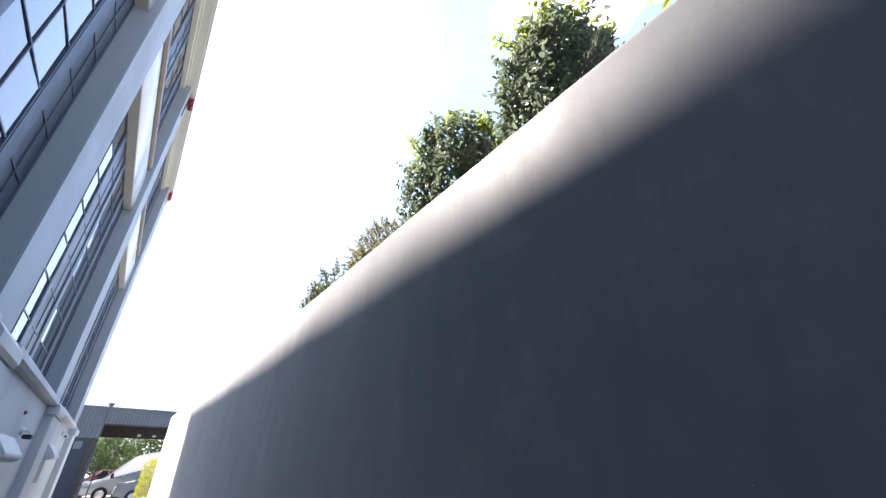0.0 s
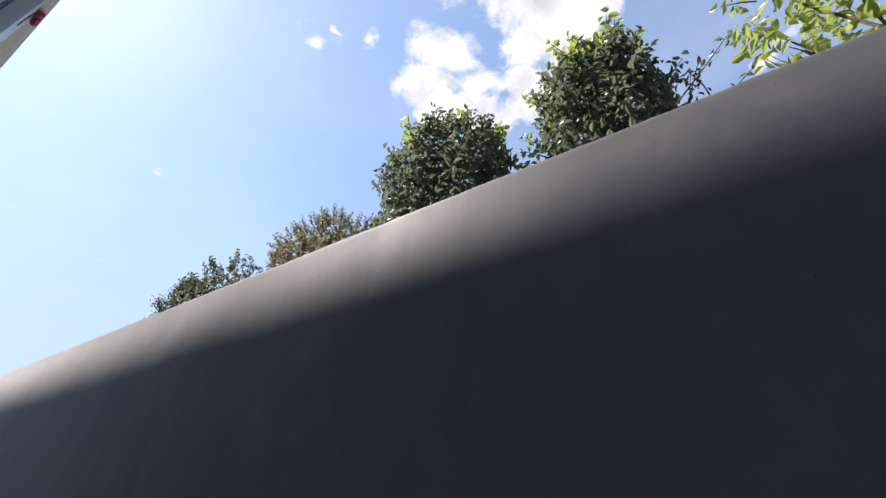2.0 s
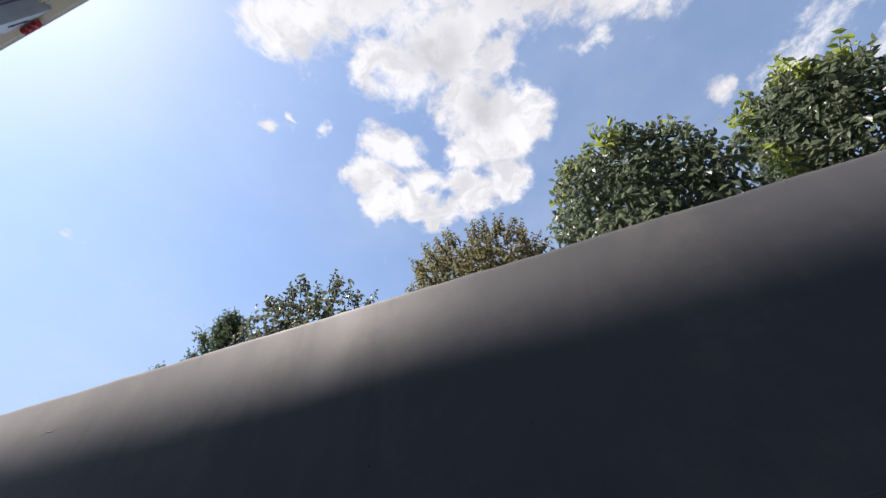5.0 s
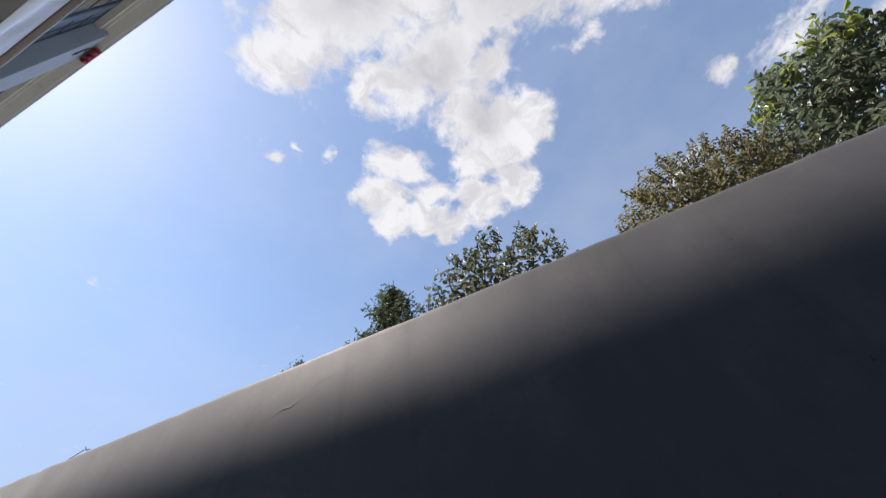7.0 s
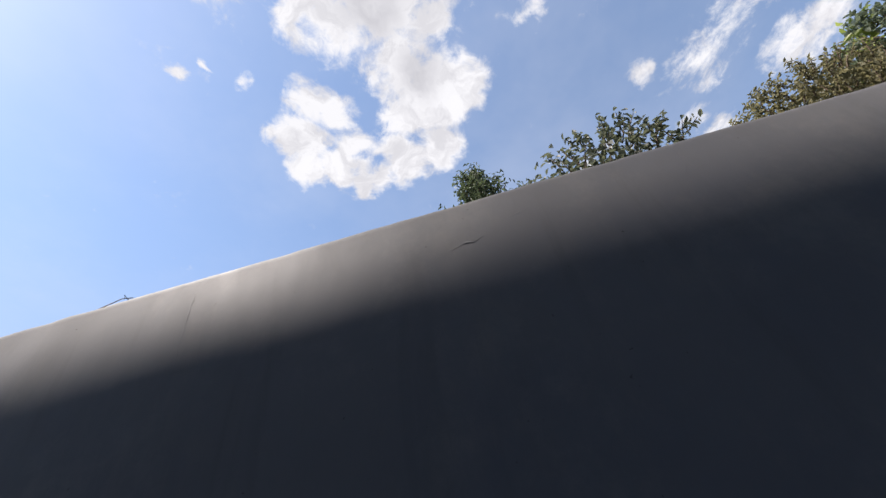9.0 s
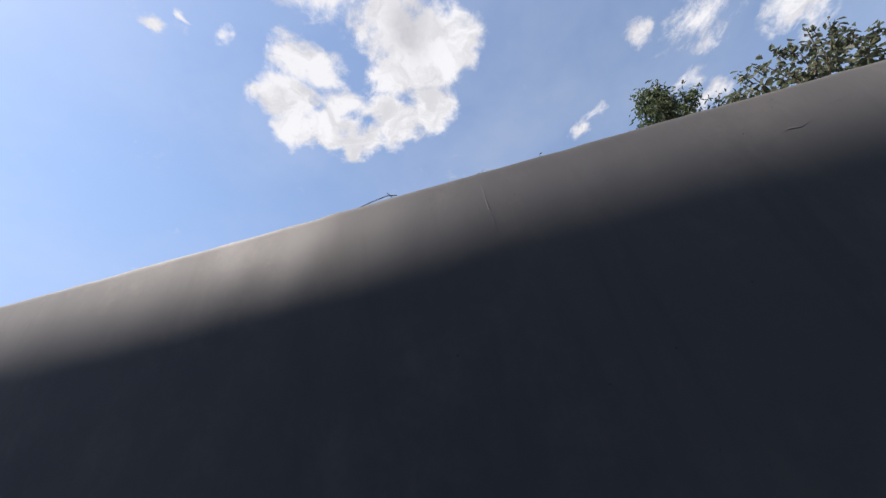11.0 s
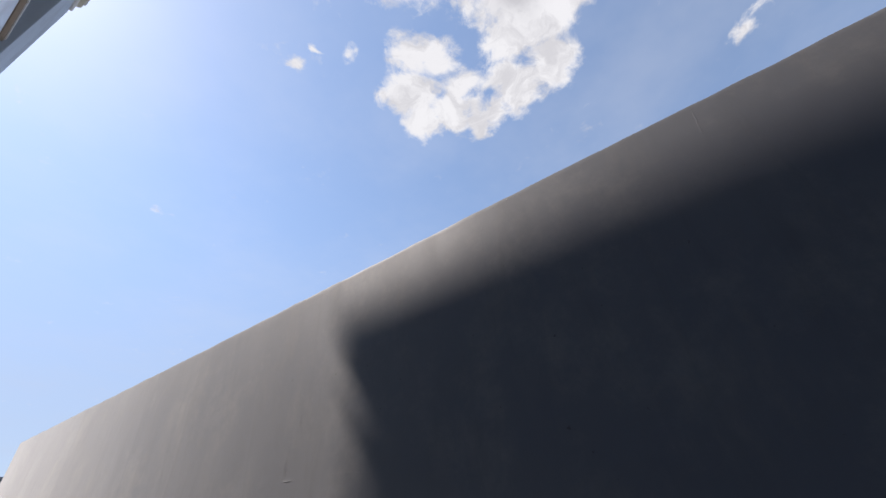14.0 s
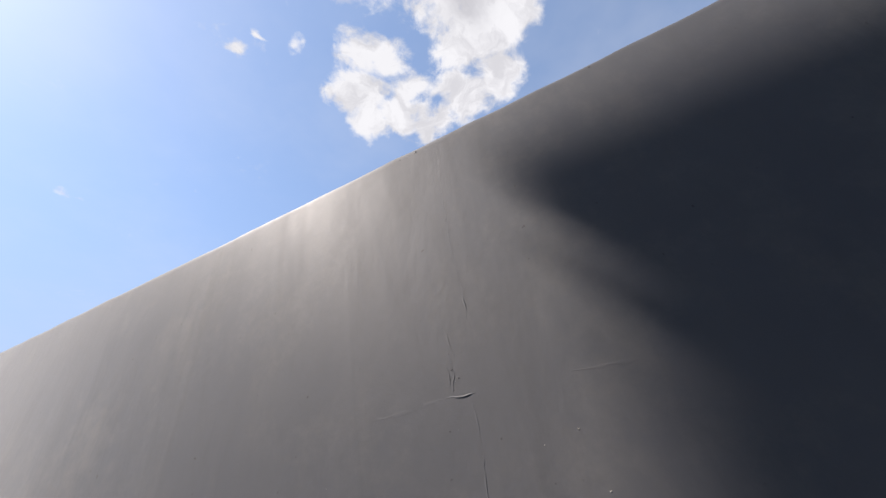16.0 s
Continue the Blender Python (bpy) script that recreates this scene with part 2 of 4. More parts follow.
LEAF_FIR = leafage("fir_green_leaf", (0.045, 0.066, 0.034), (0.105, 0.138, 0.070), 0.5, 0.32)
LEAF_GOLD = leafage("golden_hedge_leaf", (0.13, 0.14, 0.012), (0.30, 0.29, 0.04), 0.5, 0.45)
LEAF_FAR = leafage("far_tree_leaf", (0.018, 0.04, 0.010), (0.075, 0.115, 0.03), 0.6, 0.35)
LEAF_DEAD = leafage("withered_brown_leaf", (0.10, 0.03, 0.025), (0.20, 0.08, 0.06), 0.6, 0.2)


# ---- mesh helpers ----
def mesh_object(name, bm, mat, smooth=False):
    me = bpy.data.meshes.new(name)
    bm.normal_update()
    bm.to_mesh(me)
    bm.free()
    me.materials.append(mat)
    if smooth:
        me.polygons.foreach_set("use_smooth", [True] * len(me.polygons))
    return new(name, me)


def part(name, bm, mat, parent, label="", smooth=False):
    ob = mesh_object(name, bm, mat, smooth)
    ob.parent = parent
    if label:
        tagged(ob, label)
    return ob


def shared(name, source, parent, at=(0, 0, 0), turn=0.0):
    """One more object on the mesh of source."""
    ob = new(name, source.data)
    ob.parent = parent
    ob.matrix_basis = pose(*at, 0, 0, turn)
    return ob


def thing(name, label, category, group="", kind="", at=(0, 0, 0), turn=0.0):
    ob = new(name)
    ob.empty_display_size = 0.2
    ob.matrix_basis = pose(*at, 0, 0, turn)
    return tagged(ob, label, category, group, kind)


def box(bm, x0, x1, y0, y1, z0, z1, bevel=0.0):
    vs = [bm.verts.new((x, y, z)) for x in (x0, x1) for y in (y0, y1) for z in (z0, z1)]
    a, b, c, d, e, f, g, h = vs
    fs = [bm.faces.new(q) for q in ((a, b, d, c), (e, g, h, f), (a, e, f, b), (c, d, h, g), (a, c, g, e), (b, f, h, d))]
    if bevel:
        edges = list({ed for q in fs for ed in q.edges})
        bmesh.ops.bevel(bm, geom=edges, offset=bevel, segments=2, affect="EDGES")
    return bm


def boxed(*dims, bevel=0.0):
    return box(bmesh.new(), *dims, bevel=bevel)


def prism(points, axis, lo, hi, bevel=0.0):
    """A profile drawn out along an axis. For y the points are (x, z), for x they are (y, z), for z they are (x, y)."""
    bm = bmesh.new()
    def at(p, v):
        return {"y": (p[0], v, p[1]), "x": (v, p[0], p[1]), "z": (p[0], p[1], v)}[axis]
    one = [bm.verts.new(at(p, lo)) for p in points]
    two = [bm.verts.new(at(p, hi)) for p in points]
    k = len(points)
    bm.faces.new(one)
    bm.faces.new(two[::-1])
    for i in range(k):
        bm.faces.new((one[i], two[i], two[(i + 1) % k], one[(i + 1) % k]))
    bmesh.ops.recalc_face_normals(bm, faces=bm.faces)
    if bevel:
        bmesh.ops.bevel(bm, geom=list(bm.edges), offset=bevel, segments=2, affect="EDGES", clamp_overlap=True)
    return bm


def tube(bm, path, radii, sides=7):
    """A tapered tube along a path."""
    rings = []
    for i, p in enumerate(path):
        p = Vector(p)
        d = (Vector(path[min(i + 1, len(path) - 1)]) - Vector(path[max(i - 1, 0)])).normalized()
        q = d.to_track_quat("Z", "Y")
        r = radii[i] if isinstance(radii, (list, tuple)) else radii
        rings.append([bm.verts.new(p + q @ Vector((r * math.cos(6.2832 * k / sides), r * math.sin(6.2832 * k / sides), 0))) for k in range(sides)])
    for a, b in zip(rings, rings[1:]):
        for k in range(sides):
            bm.faces.new((a[k], a[(k + 1) % sides], b[(k + 1) % sides], b[k]))
    bm.faces.new(rings[0][::-1])
    bm.faces.new(rings[-1])
    return bm


def lathe(bm, profile, center, axis="z", sides=20):
    """A profile of (radius, along) turned about an axis."""
    rings = []
    for r, a in profile:
        ring = []
        for k in range(sides):
            c, s = r * math.cos(6.2832 * k / sides), r * math.sin(6.2832 * k / sides)
            v = {"z": (c, s, a), "y": (c, a, s), "x": (a, c, s)}[axis]
            ring.append(bm.verts.new(Vector(center) + Vector(v)))
        rings.append(ring)
    for a, b in zip(rings, rings[1:]):
        for k in range(sides):
            bm.faces.new((a[k], a[(k + 1) % sides], b[(k + 1) % sides], b[k]))
    bm.faces.new(rings[0][::-1])
    bm.faces.new(rings[-1])
    bmesh.ops.recalc_face_normals(bm, faces=bm.faces)
    return bm


# ---- ground ----
bm = bmesh.new()
g = 2500.0
for q in ((-g, -g), (g, -g), (g, g), (-g, g)):
    bm.verts.new((*q, 0.0))
bm.faces.new(bm.verts)
ground = mesh_object("ground", bm, BOUNCE_CONCRETE)
tagged(ground, "unseen concrete yard and alley floor, pale to bounce light", "ground", kind="structure")

# ---- garden wall along the alley ----
TOP, Y0, Y1, THICK = 3.0, -14.0, 16.7, 0.24


def wall_bulge(y, z):
    """Uneven trowelled render: slow waves, folds near the far part."""
    v = 0.008 * noise.noise((y * 0.5, z * 0.6, 1.7)) + 0.0036 * noise.noise((y * 1.7, z * 1.1, 4.2)) + 0.0007 * noise.noise((y * 5.0, z * 3.0, 9.0))
    folds = max(0.0, min(1.0, (y - 2.6) / 2.0)) * max(0.25, min(1.0, (10.5 - y) / 2.0)) * max(0.0, min(1.0, (z - 0.9) / 1.2))
    return v + folds * (0.0030 * noise.noise((y * 3.4 + z * 1.1, z * 0.7, 2.0)) + 0.0016 * noise.noise((y * 7.5 + z * 2.2, z * 0.9, 6.0)))


def build_wall():
    ny, nz = 620, 50
    ys = [Y0 + (Y1 - Y0) * i / ny for i in range(ny + 1)]
    zs = [(TOP - 0.022) * j / (nz - 2) for j in range(nz - 1)] + [TOP - 0.009, TOP]
    arris = {nz: 0.0016, nz - 1: 0.0002}
    verts, faces = [], []
    for y in ys:
        for j, z in enumerate(zs):
            edge = 0.006 * noise.noise((y * 9.0, 0.3, 0.7)) if z >= TOP else 0.0
            verts.append((wall_bulge(y, z) + arris.get(j, 0.0), y, z + edge))
    k = nz + 1
    for i in range(ny):
        for j in range(nz):
            a = i * k + j
            faces.append((a, a + 1, a + k + 1, a + k))
    # coping-less flat top and the back
    back = len(verts)
    for i, y in enumerate(ys):
        verts += [(THICK, y, TOP - 0.003), (THICK, y, 0.0), verts[i * k + nz]]
    for i in range(ny):
        p, q = back + 3 * i, back + 3 * i + 3
        faces += [(p + 2, p, q, q + 2), (p, p + 1, q + 1, q)]
    end = len(verts)
    verts += [verts[ny * k + j] for j in range(nz + 1)] + [verts[j] for j in range(nz + 1)]
    faces.append(tuple(end + j for j in range(nz + 1)) + (back + 3 * ny, back + 3 * ny + 1))
    faces.append(tuple(end + nz + 1 + j for j in range(nz, -1, -1)) + (back + 1, back))
    me = bpy.data.meshes.new("wall_garden")
    me.from_pydata(verts, [], faces)
    me.materials.append(WALL)
    me.update()
    me.polygons.foreach_set("use_smooth", [i < ny * nz for i in range(len(me.polygons))])
    return tagged(new("wall_garden", me), "tall dark grey painted render wall with trowel marks", "wall", kind="structure")


wall = build_wall()


def ridge(points, wide, high, name="trowel_ridge", mat=None):
    """A raised line in the render along (y, z) points."""
    bm = bmesh.new()
    fine = []
    for (ya, za), (yb, zb) in zip(points, points[1:]):
        m = max(2, int(math.hypot(yb - ya, zb - za) / 0.008))
        fine += [(ya + (yb - ya) * i / m, za + (zb - za) * i / m) for i in range(m)]
    fine.append(points[-1])
    rows = []
    for i, (y, z) in enumerate(fine):
        (ya, za), (yb, zb) = fine[max(0, i - 1)], fine[min(len(fine) - 1, i + 1)]
        d = Vector((yb - ya, zb - za)).normalized()
        k = math.sin(math.pi * (i + 0.4) / (len(fine) - 0.2)) ** 0.7 * max(0.12, 0.7 + 0.9 * noise.noise((y * 26, z * 26, 5)))
        y, z = y + 0.006 * noise.noise((z * 14, y * 5, 3)) + 0.004 * noise.noise((z * 55, y * 50, 3)), z + 0.006 * noise.noise((y * 14, z * 5, 8)) + 0.003 * noise.noise((y * 55, z * 50, 8))
        x = wall_bulge(y, z)
        s = wide * 0.5 * k
        rows.append([bm.verts.new((x + 0.0011, y - d.y * s, z + d.x * s)), bm.verts.new((x - high * k, y - d.y * s * 0.25, z + d.x * s * 0.25)),
                     bm.verts.new((x - high * k * 0.8, y + d.y * s * 0.3, z - d.x * s * 0.3)), bm.verts.new((x + 0.0011, y + d.y * s, z - d.x * s))])
    for a, c in zip(rows, rows[1:]):
        for i in range(3):
            bm.faces.new((a[i], a[i + 1], c[i + 1], c[i]))
    bmesh.ops.recalc_face_normals(bm, faces=bm.faces)
    part(name, bm, mat or WALL, wall, "", True)


def chip(y, z, size, mat):
    """A small chipped or dotted spot on the wall."""
    bm = bmesh.new()
    x = wall_bulge(y, z)
    rim = [bm.verts.new((x + 0.001, y + size * math.cos(a) * (1 + 0.4 * noise.noise((y * 9, a, z))), z + size * 0.7 * math.sin(a))) for a in [i * 0.785 for i in range(8)]]
    tip = bm.verts.new((x - size * 0.35, y, z))
    for i in range(8):
        bm.faces.new((rim[i], rim[(i + 1) % 8], tip))
    bmesh.ops.recalc_face_normals(bm, faces=bm.faces)
    part("chip", bm, mat, wall)


PALE = painted("bare_pale_render", (0.42, 0.40, 0.36), (0.3, 0.28, 0.25), 0.8, 6.0, 0.002)
DARKSPOT = painted("dark_pitted_render", (0.07, 0.068, 0.066), (0.12, 0.11, 0.1), 0.8, 6.0, 0.002)
for pts, wide, high in (
    ([(5.95, 2.775), (6.0, 2.755), (6.05, 2.760), (6.11, 2.733)], 0.020, 0.0075),
    ([(5.74, 2.855), (5.82, 2.836), (5.88, 2.825)], 0.013, 0.0024),
    ([(7.29, 2.99), (7.29, 2.84), (7.285, 2.63), (7.27, 2.476)], 0.022, 0.0045),
    ([(5.08, 3.0), (5.085, 2.854), (5.147, 2.751)], 0.014, 0.0024), ([(5.075, 2.989), (5.065, 2.823), (5.065, 2.647)], 0.014, 0.0024),
    ([(2.80, 2.55), (2.805, 2.22), (2.79, 1.90), (2.735, 1.40), (2.72, 0.9)], 0.018, 0.0030),
    ([(2.79, 1.90), (2.54, 1.94), (2.2, 1.91), (2.0, 1.90)], 0.024, 0.0026),
    ([(0.91, 1.90), (0.73, 1.93), (0.547, 1.927), (0.385, 1.90)], 0.034, 0.0016),
    ([(0.496, 2.755), (0.496, 2.668), (0.485, 2.58)], 0.010, 0.0008), ([(2.183, 2.93), (2.181, 2.70)], 0.008, 0.0007),
    ([(9.54, 2.99), (9.55, 2.9), (9.56, 2.82)], 0.014, 0.0030),
    ([(11.536, 1.922), (11.437, 1.913), (11.339, 1.902), (11.22, 1.89)], 0.060, 0.0012),
    ([(12.13, 1.935), (11.99, 1.938), (11.865, 1.942)], 0.060, 0.0003),
    ([(11.78, 2.95), (11.79, 2.7), (11.79, 2.41), (11.775, 2.25)], 0.016, 0.0003),
    ([(11.777, 2.235), (11.777, 2.196), (11.78, 2.155)], 0.011, 0.0022), ([(11.847, 2.135), (11.843, 2.092), (11.835, 2.054)], 0.012, 0.0020),
    ([(11.883, 2.054), (11.859, 2.013), (11.863, 1.966)], 0.012, 0.0018), ([(11.85, 2.06), (11.845, 2.0), (11.86, 1.95)], 0.009, 0.0016),
    ([(11.868, 1.943), (11.829, 1.938), (11.792, 1.937)], 0.014, 0.0030), ([(11.80, 1.787), (11.803, 1.743), (11.804, 1.696), (11.80, 1.5)], 0.024, 0.0034),
    ([(11.805, 1.935), (11.80, 1.88), (11.79, 1.80)], 0.010, 0.0012),
):
    ridge(pts, wide * 0.8, high * (0.4 if pts[0][0] < 3.0 else 0.24 if pts[0][0] < 10.0 or wide > 0.05 else 0.5))
rng = random.Random(5)
for q in range(26):
    z = rng.uniform(1.78, 2.16)
    chip(11.85 + rng.gauss(0, 0.02), z, rng.uniform(0.0012, 0.0034), DARKSPOT if q % 4 == 0 else WALL)
for y, z, s, m in ((0.546, 2.941, 0.006, DARKSPOT), (0.946, 2.865, 0.006, DARKSPOT), (2.78, 2.78, 0.006, DARKSPOT), (2.913, 2.727, 0.005, DARKSPOT), (0.34, 1.46, 0.006, PALE),
                   (0.12, 2.05, 0.005, PALE), (0.30, 2.03, 0.004, PALE), (10.287, 2.771, 0.008, DARKSPOT), (10.50, 2.86, 0.007, DARKSPOT), (10.56, 2.88, 0.018, WALL),
                   (10.40, 2.985, 0.018, PALE), (10.47, 2.98, 0.014, PALE), (11.13, 2.985, 0.016, DARKSPOT), (11.877, 2.985, 0.02, PALE), (11.956, 2.98, 0.014, PALE),
                   (11.833, 1.99, 0.008, WALL), (11.528, 1.664, 0.007, PALE), (11.555, 1.794, 0.006, PALE), (11.642, 1.777, 0.006, PALE), (12.28, 1.79, 0.005, PALE), (6.2, 2.8, 0.008, DARKSPOT), (7.9, 2.9, 0.006, DARKSPOT)):
    chip(y, z, s * (0.6 if y < 9 or z < 2.5 else 0.34), m)

# raised bed behind the wall
bm = bmesh.new()
nx, ny = 8, 60
grid = [[bm.verts.new((THICK + 0.004 + 3.0 * i / nx, Y0 + (Y1 - 0.3 - Y0) * j / ny, 2.80 + 0.04 * noise.noise((i * 0.9, j * 0.7, 3)))) for j in range(ny + 1)] for i in range(nx + 1)]
for i in range(nx):
    for j in range(ny):
        bm.faces.new((grid[i][j], grid[i + 1][j], grid[i + 1][j + 1], grid[i][j + 1]))
rim = [e for e in bm.edges if e.is_boundary]
low = bmesh.ops.extrude_edge_only(bm, edges=rim)["geom"]
for v in low:
    if isinstance(v, bmesh.types.BMVert):
        v.co.z = 0.0
tagged(mesh_object("ground_raised_bed", bm, SOIL), "raised bed of dark soil behind the wall", "soil", kind="structure")


# ---- the factory building ----
XF, XW = -2.38, -2.64
PIL, PITCH, PWID, FIRST = 4.8, 5.8, 0.92, -3
YEND = PIL + 2 * PITCH + PWID + 0.23
YSTART = PIL + FIRST * PITCH

factory = thing("factory_building", "white two-storey factory with pilasters and steel windows", "building", at=(0, 0, 0))
# Solid core without rooms; their darkness is given by its colour.
part("body", boxed(-12.0, XW - 0.06, YSTART, YEND - 0.02, 0.0, 11.0), DARK_BLUE_GREY, factory, "solid building core behind the windows, coloured dark for unlit rooms")
part("plinth", boxed(XW - 0.059, XF - 0.03, YSTART, YEND - 0.02, 0.0, 2.5), WHITE, factory, "white painted plinth wall")
roof_profile = [(-12.2, 11.0), (XW - 0.05, 11.0), (XW - 0.05, 10.86), (-2.52, 10.86), (-2.52, 10.97), (-2.47, 10.97), (-2.47, 11.03), (-2.29, 11.04), (-2.29, 11.08),
                (-2.27, 11.08), (-2.27, 11.16), (-2.33, 11.2), (-12.2, 11.4)]
part("roof", prism(roof_profile, "y", YSTART, YEND - 0.03), CREAM, factory, "cream stepped cornice under a flat roof")
part("gutter", prism([(-2.268, 11.09), (-2.235, 11.09), (-2.235, 11.13), (-2.25, 11.16), (-2.268, 11.16)], "y", YSTART, YEND - 0.13), WHITE, factory)

pil_mesh = part("pilaster", boxed(XW - 0.06, XF, 0, PWID, 2.5, 11.02, bevel=0.012), PILASTER, factory, "white painted pilaster")
base_mesh = part("pilaster_base", boxed(XW - 0.06, -2.27, -0.05, PWID + 0.05, 0.0, 2.36, bevel=0.012), WHITE, factory)
cap_mesh = part("pilaster_ledge", prism([(XW - 0.06, 2.36), (-2.25, 2.36), (-2.22, 2.40), (-2.22, 2.50), (-2.30, 2.60), (XW - 0.06, 2.60)], "y", -0.09, PWID + 0.09), WHITE, factory)
part("pilaster", boxed(XW - 0.06, XF, YEND - 0.229, YEND + 0.115, 2.5, 10.9), PILASTER, factory, "end return of the corner pilaster")
part("cap_block", boxed(XW - 0.06, -2.352, YEND - 1.13, YEND - 0.01, 10.87, 11.155), WHITE, factory)
part("cap_moulding", prism([(XW - 0.06, 10.93), (-2.345, 10.93), (-2.335, 10.945), (-2.335, 11.0), (XW - 0.06, 11.0)], "y", YEND - 1.15, YEND + 0.06), WHITE, factory)
pils = [PIL + k * PITCH for k in range(FIRST, 3)]
for i, y in enumerate(pils):
    for src in (pil_mesh, base_mesh, cap_mesh):
        if i:
            shared(src.name, src, factory, (0, y, 0))
        else:
            src.location.y = y

BAY = PITCH - PWID


def window_unit(parent, y0, y1, z0, z1, rows, cols, fill):
    """A steel window: frame, bars and panes of glass or of dark-coloured sheet."""
    win = new("window")
    win.parent = parent
    t = 0.026
    bm = bmesh.new()
    for a in ((y0, y0 + t, z0, z1), (y1 - t, y1, z0, z1)):
        box(bm, XW - 0.03, XW + 0.010, *a)
    for a in ((y0 + t, y1 - t, z0, z0 + t), (y0 + t, y1 - t, z1 - t, z1)):
        box(bm, XW - 0.03, XW + 0.010, *a)
    part("frame", bm, STEEL, win)
    pw, ph = (y1 - y0 - 2 * t) / cols, (z1 - z0 - 2 * t) / rows
    for c in range(1, cols):
        y = y0 + t + c * pw
        part("bar", boxed(XW - 0.02, XW + 0.005, y - 0.009, y + 0.009, z0 + t, z1 - t), STEEL, win)
    for r in range(1, rows):
        z = z0 + t + r * ph
        part("bar", boxed(XW - 0.02, XW + 0.004, y0 + t, y1 - t, z - 0.009, z + 0.009), STEEL, win)
    for r in range(rows):
        for c in range(cols):
            ya, za = y0 + t + c * pw, z0 + t + r * ph
            tilt = random.uniform(-0.004, 0.004)
            bm = bmesh.new()
            v = [bm.verts.new(q) for q in ((XW - 0.006 + tilt, ya + 0.006, za + 0.006), (XW - 0.006 - tilt, ya + pw - 0.006, za + 0.006),
                                           (XW - 0.006 - tilt + random.uniform(-0.004, 0.004), ya + pw - 0.006, za + ph - 0.006), (XW - 0.006 + tilt, ya + 0.006, za + ph - 0.006))]
            bm.faces.new(v)
            part("pane", bm, fill, win)
    return win


def bay(y0, detailed):
    y1 = y0 + BAY
    ledge = [(XW - 0.06, 2.501), (-2.33, 2.501), (-2.27, 2.52), (-2.27, 2.60), (-2.36, 2.64), (XW - 0.06, 2.66)]
    part("sill_ledge", prism(ledge, "y", y0 + 0.085, y1 - 0.085), WHITE, factory)
    part("beam", prism([(XW - 0.06, 6.76), (-2.49, 6.76), (-2.49, 7.72), (XW - 0.06, 7.72)], "y", y0 + 0.002, y1 - 0.002), CREAM, factory, "cream concrete beam between the storeys")
    part("fascia", prism([(-2.488, 6.765), (-2.475, 6.765), (-2.47, 7.2), (-2.475, 7.72), (-2.488, 7.72)], "y", y0 + 0.004, y1 - 0.004), GLOSS, factory, "glossy white fascia panel", True)
    part("infill", boxed(XW - 0.06, XW + 0.02, y0 + 0.002, y1 - 0.002, 7.722, 7.96), STEEL, factory)
    part("upper_sill", prism([(XW - 0.06, 7.962), (-2.50, 7.962), (-2.46, 7.99), (-2.46, 8.06), (XW - 0.06, 8.12)], "y", y0 + 0.002, y1 - 0.002), BROWN, factory, "weathered brown projecting sill")
    part("drip_edge", boxed(-2.459, -2.445, y0 + 0.004, y1 - 0.004, 8.03, 8.065), WHITE, factory)
    a = y0 + 0.003
    # dark columns: mirrored pilasters are put into the pane colour, not reflected
    for w, cols, fill in ((0.55, 2, DARK_BLUE_GREY), (1.10, 2, GLASS), (0.75, 2, DARK_BLUE_GREY), (1.10, 2, GLASS), (0.55, 2, DARK_BLUE_GREY)):
        window_unit(factory, a, a + w, 2.665, 6.755, 7 if detailed else 5, cols, fill)
        window_unit(factory, a, a + w, 8.13, 10.85, 5 if detailed else 3, cols, fill)
        a += w
        if a < y1 - 0.3:
            part("post", boxed(XW - 0.06, XW + 0.016, a + 0.002, a + 0.200, 2.665, 6.755), STEEL, factory)
            part("post", boxed(XW - 0.06, XW + 0.016, a + 0.002, a + 0.200, 8.13, 10.85), STEEL, factory)
            a += 0.202


for i, y in enumerate(pils[:-1]):
    bay(y + PWID, i >= 2)


def hood(y, z, w):
    """A sloped white hood over a vent in the plinth."""
    part("vent_hood", prism([(XF - 0.03, z - 0.30), (-2.28, z - 0.30), (-2.20, z - 0.26), (-2.20, z - 0.22), (-2.36, z), (XF - 0.03, z)], "y", y, y + w, 0.008), WHITE, factory, "sloped white hood over a vent")
    part("vent", boxed(XF - 0.029, XF - 0.02, y + 0.08, y + w - 0.08, z - 0.75, z - 0.31), STEEL, factory)


hood(7.1, 1.86, 1.35)
hood(12.6, 1.97, 1.2)
hood(1.2, 1.95, 1.5)


def red_beacon(y):
    ob = thing("alarm_beacon", "small red plastic alarm beacon under the cornice of the factory", "beacon", "beacons on the pilasters", at=(-2.33, y, 10.96))
    part("housing", boxed(-0.03, 0.10, -0.22, 0.24, -0.06, 0.05, bevel=0.02), RED, ob)
    for k in (-0.15, 0.01, 0.17):
        part("lens", lathe(bmesh.new(), [(0.045, -0.06), (0.045, -0.085), (0.03, -0.105), (0.006, -0.112)], (0.045, k, 0), "z", 12), RED, ob, "", True)
    part("mounting_bracket", boxed(-0.055, -0.028, -0.06, 0.06, -0.05, 0.06), STEEL, ob)


for y in (5.55, 11.22, 16.9):
    red_beacon(y)


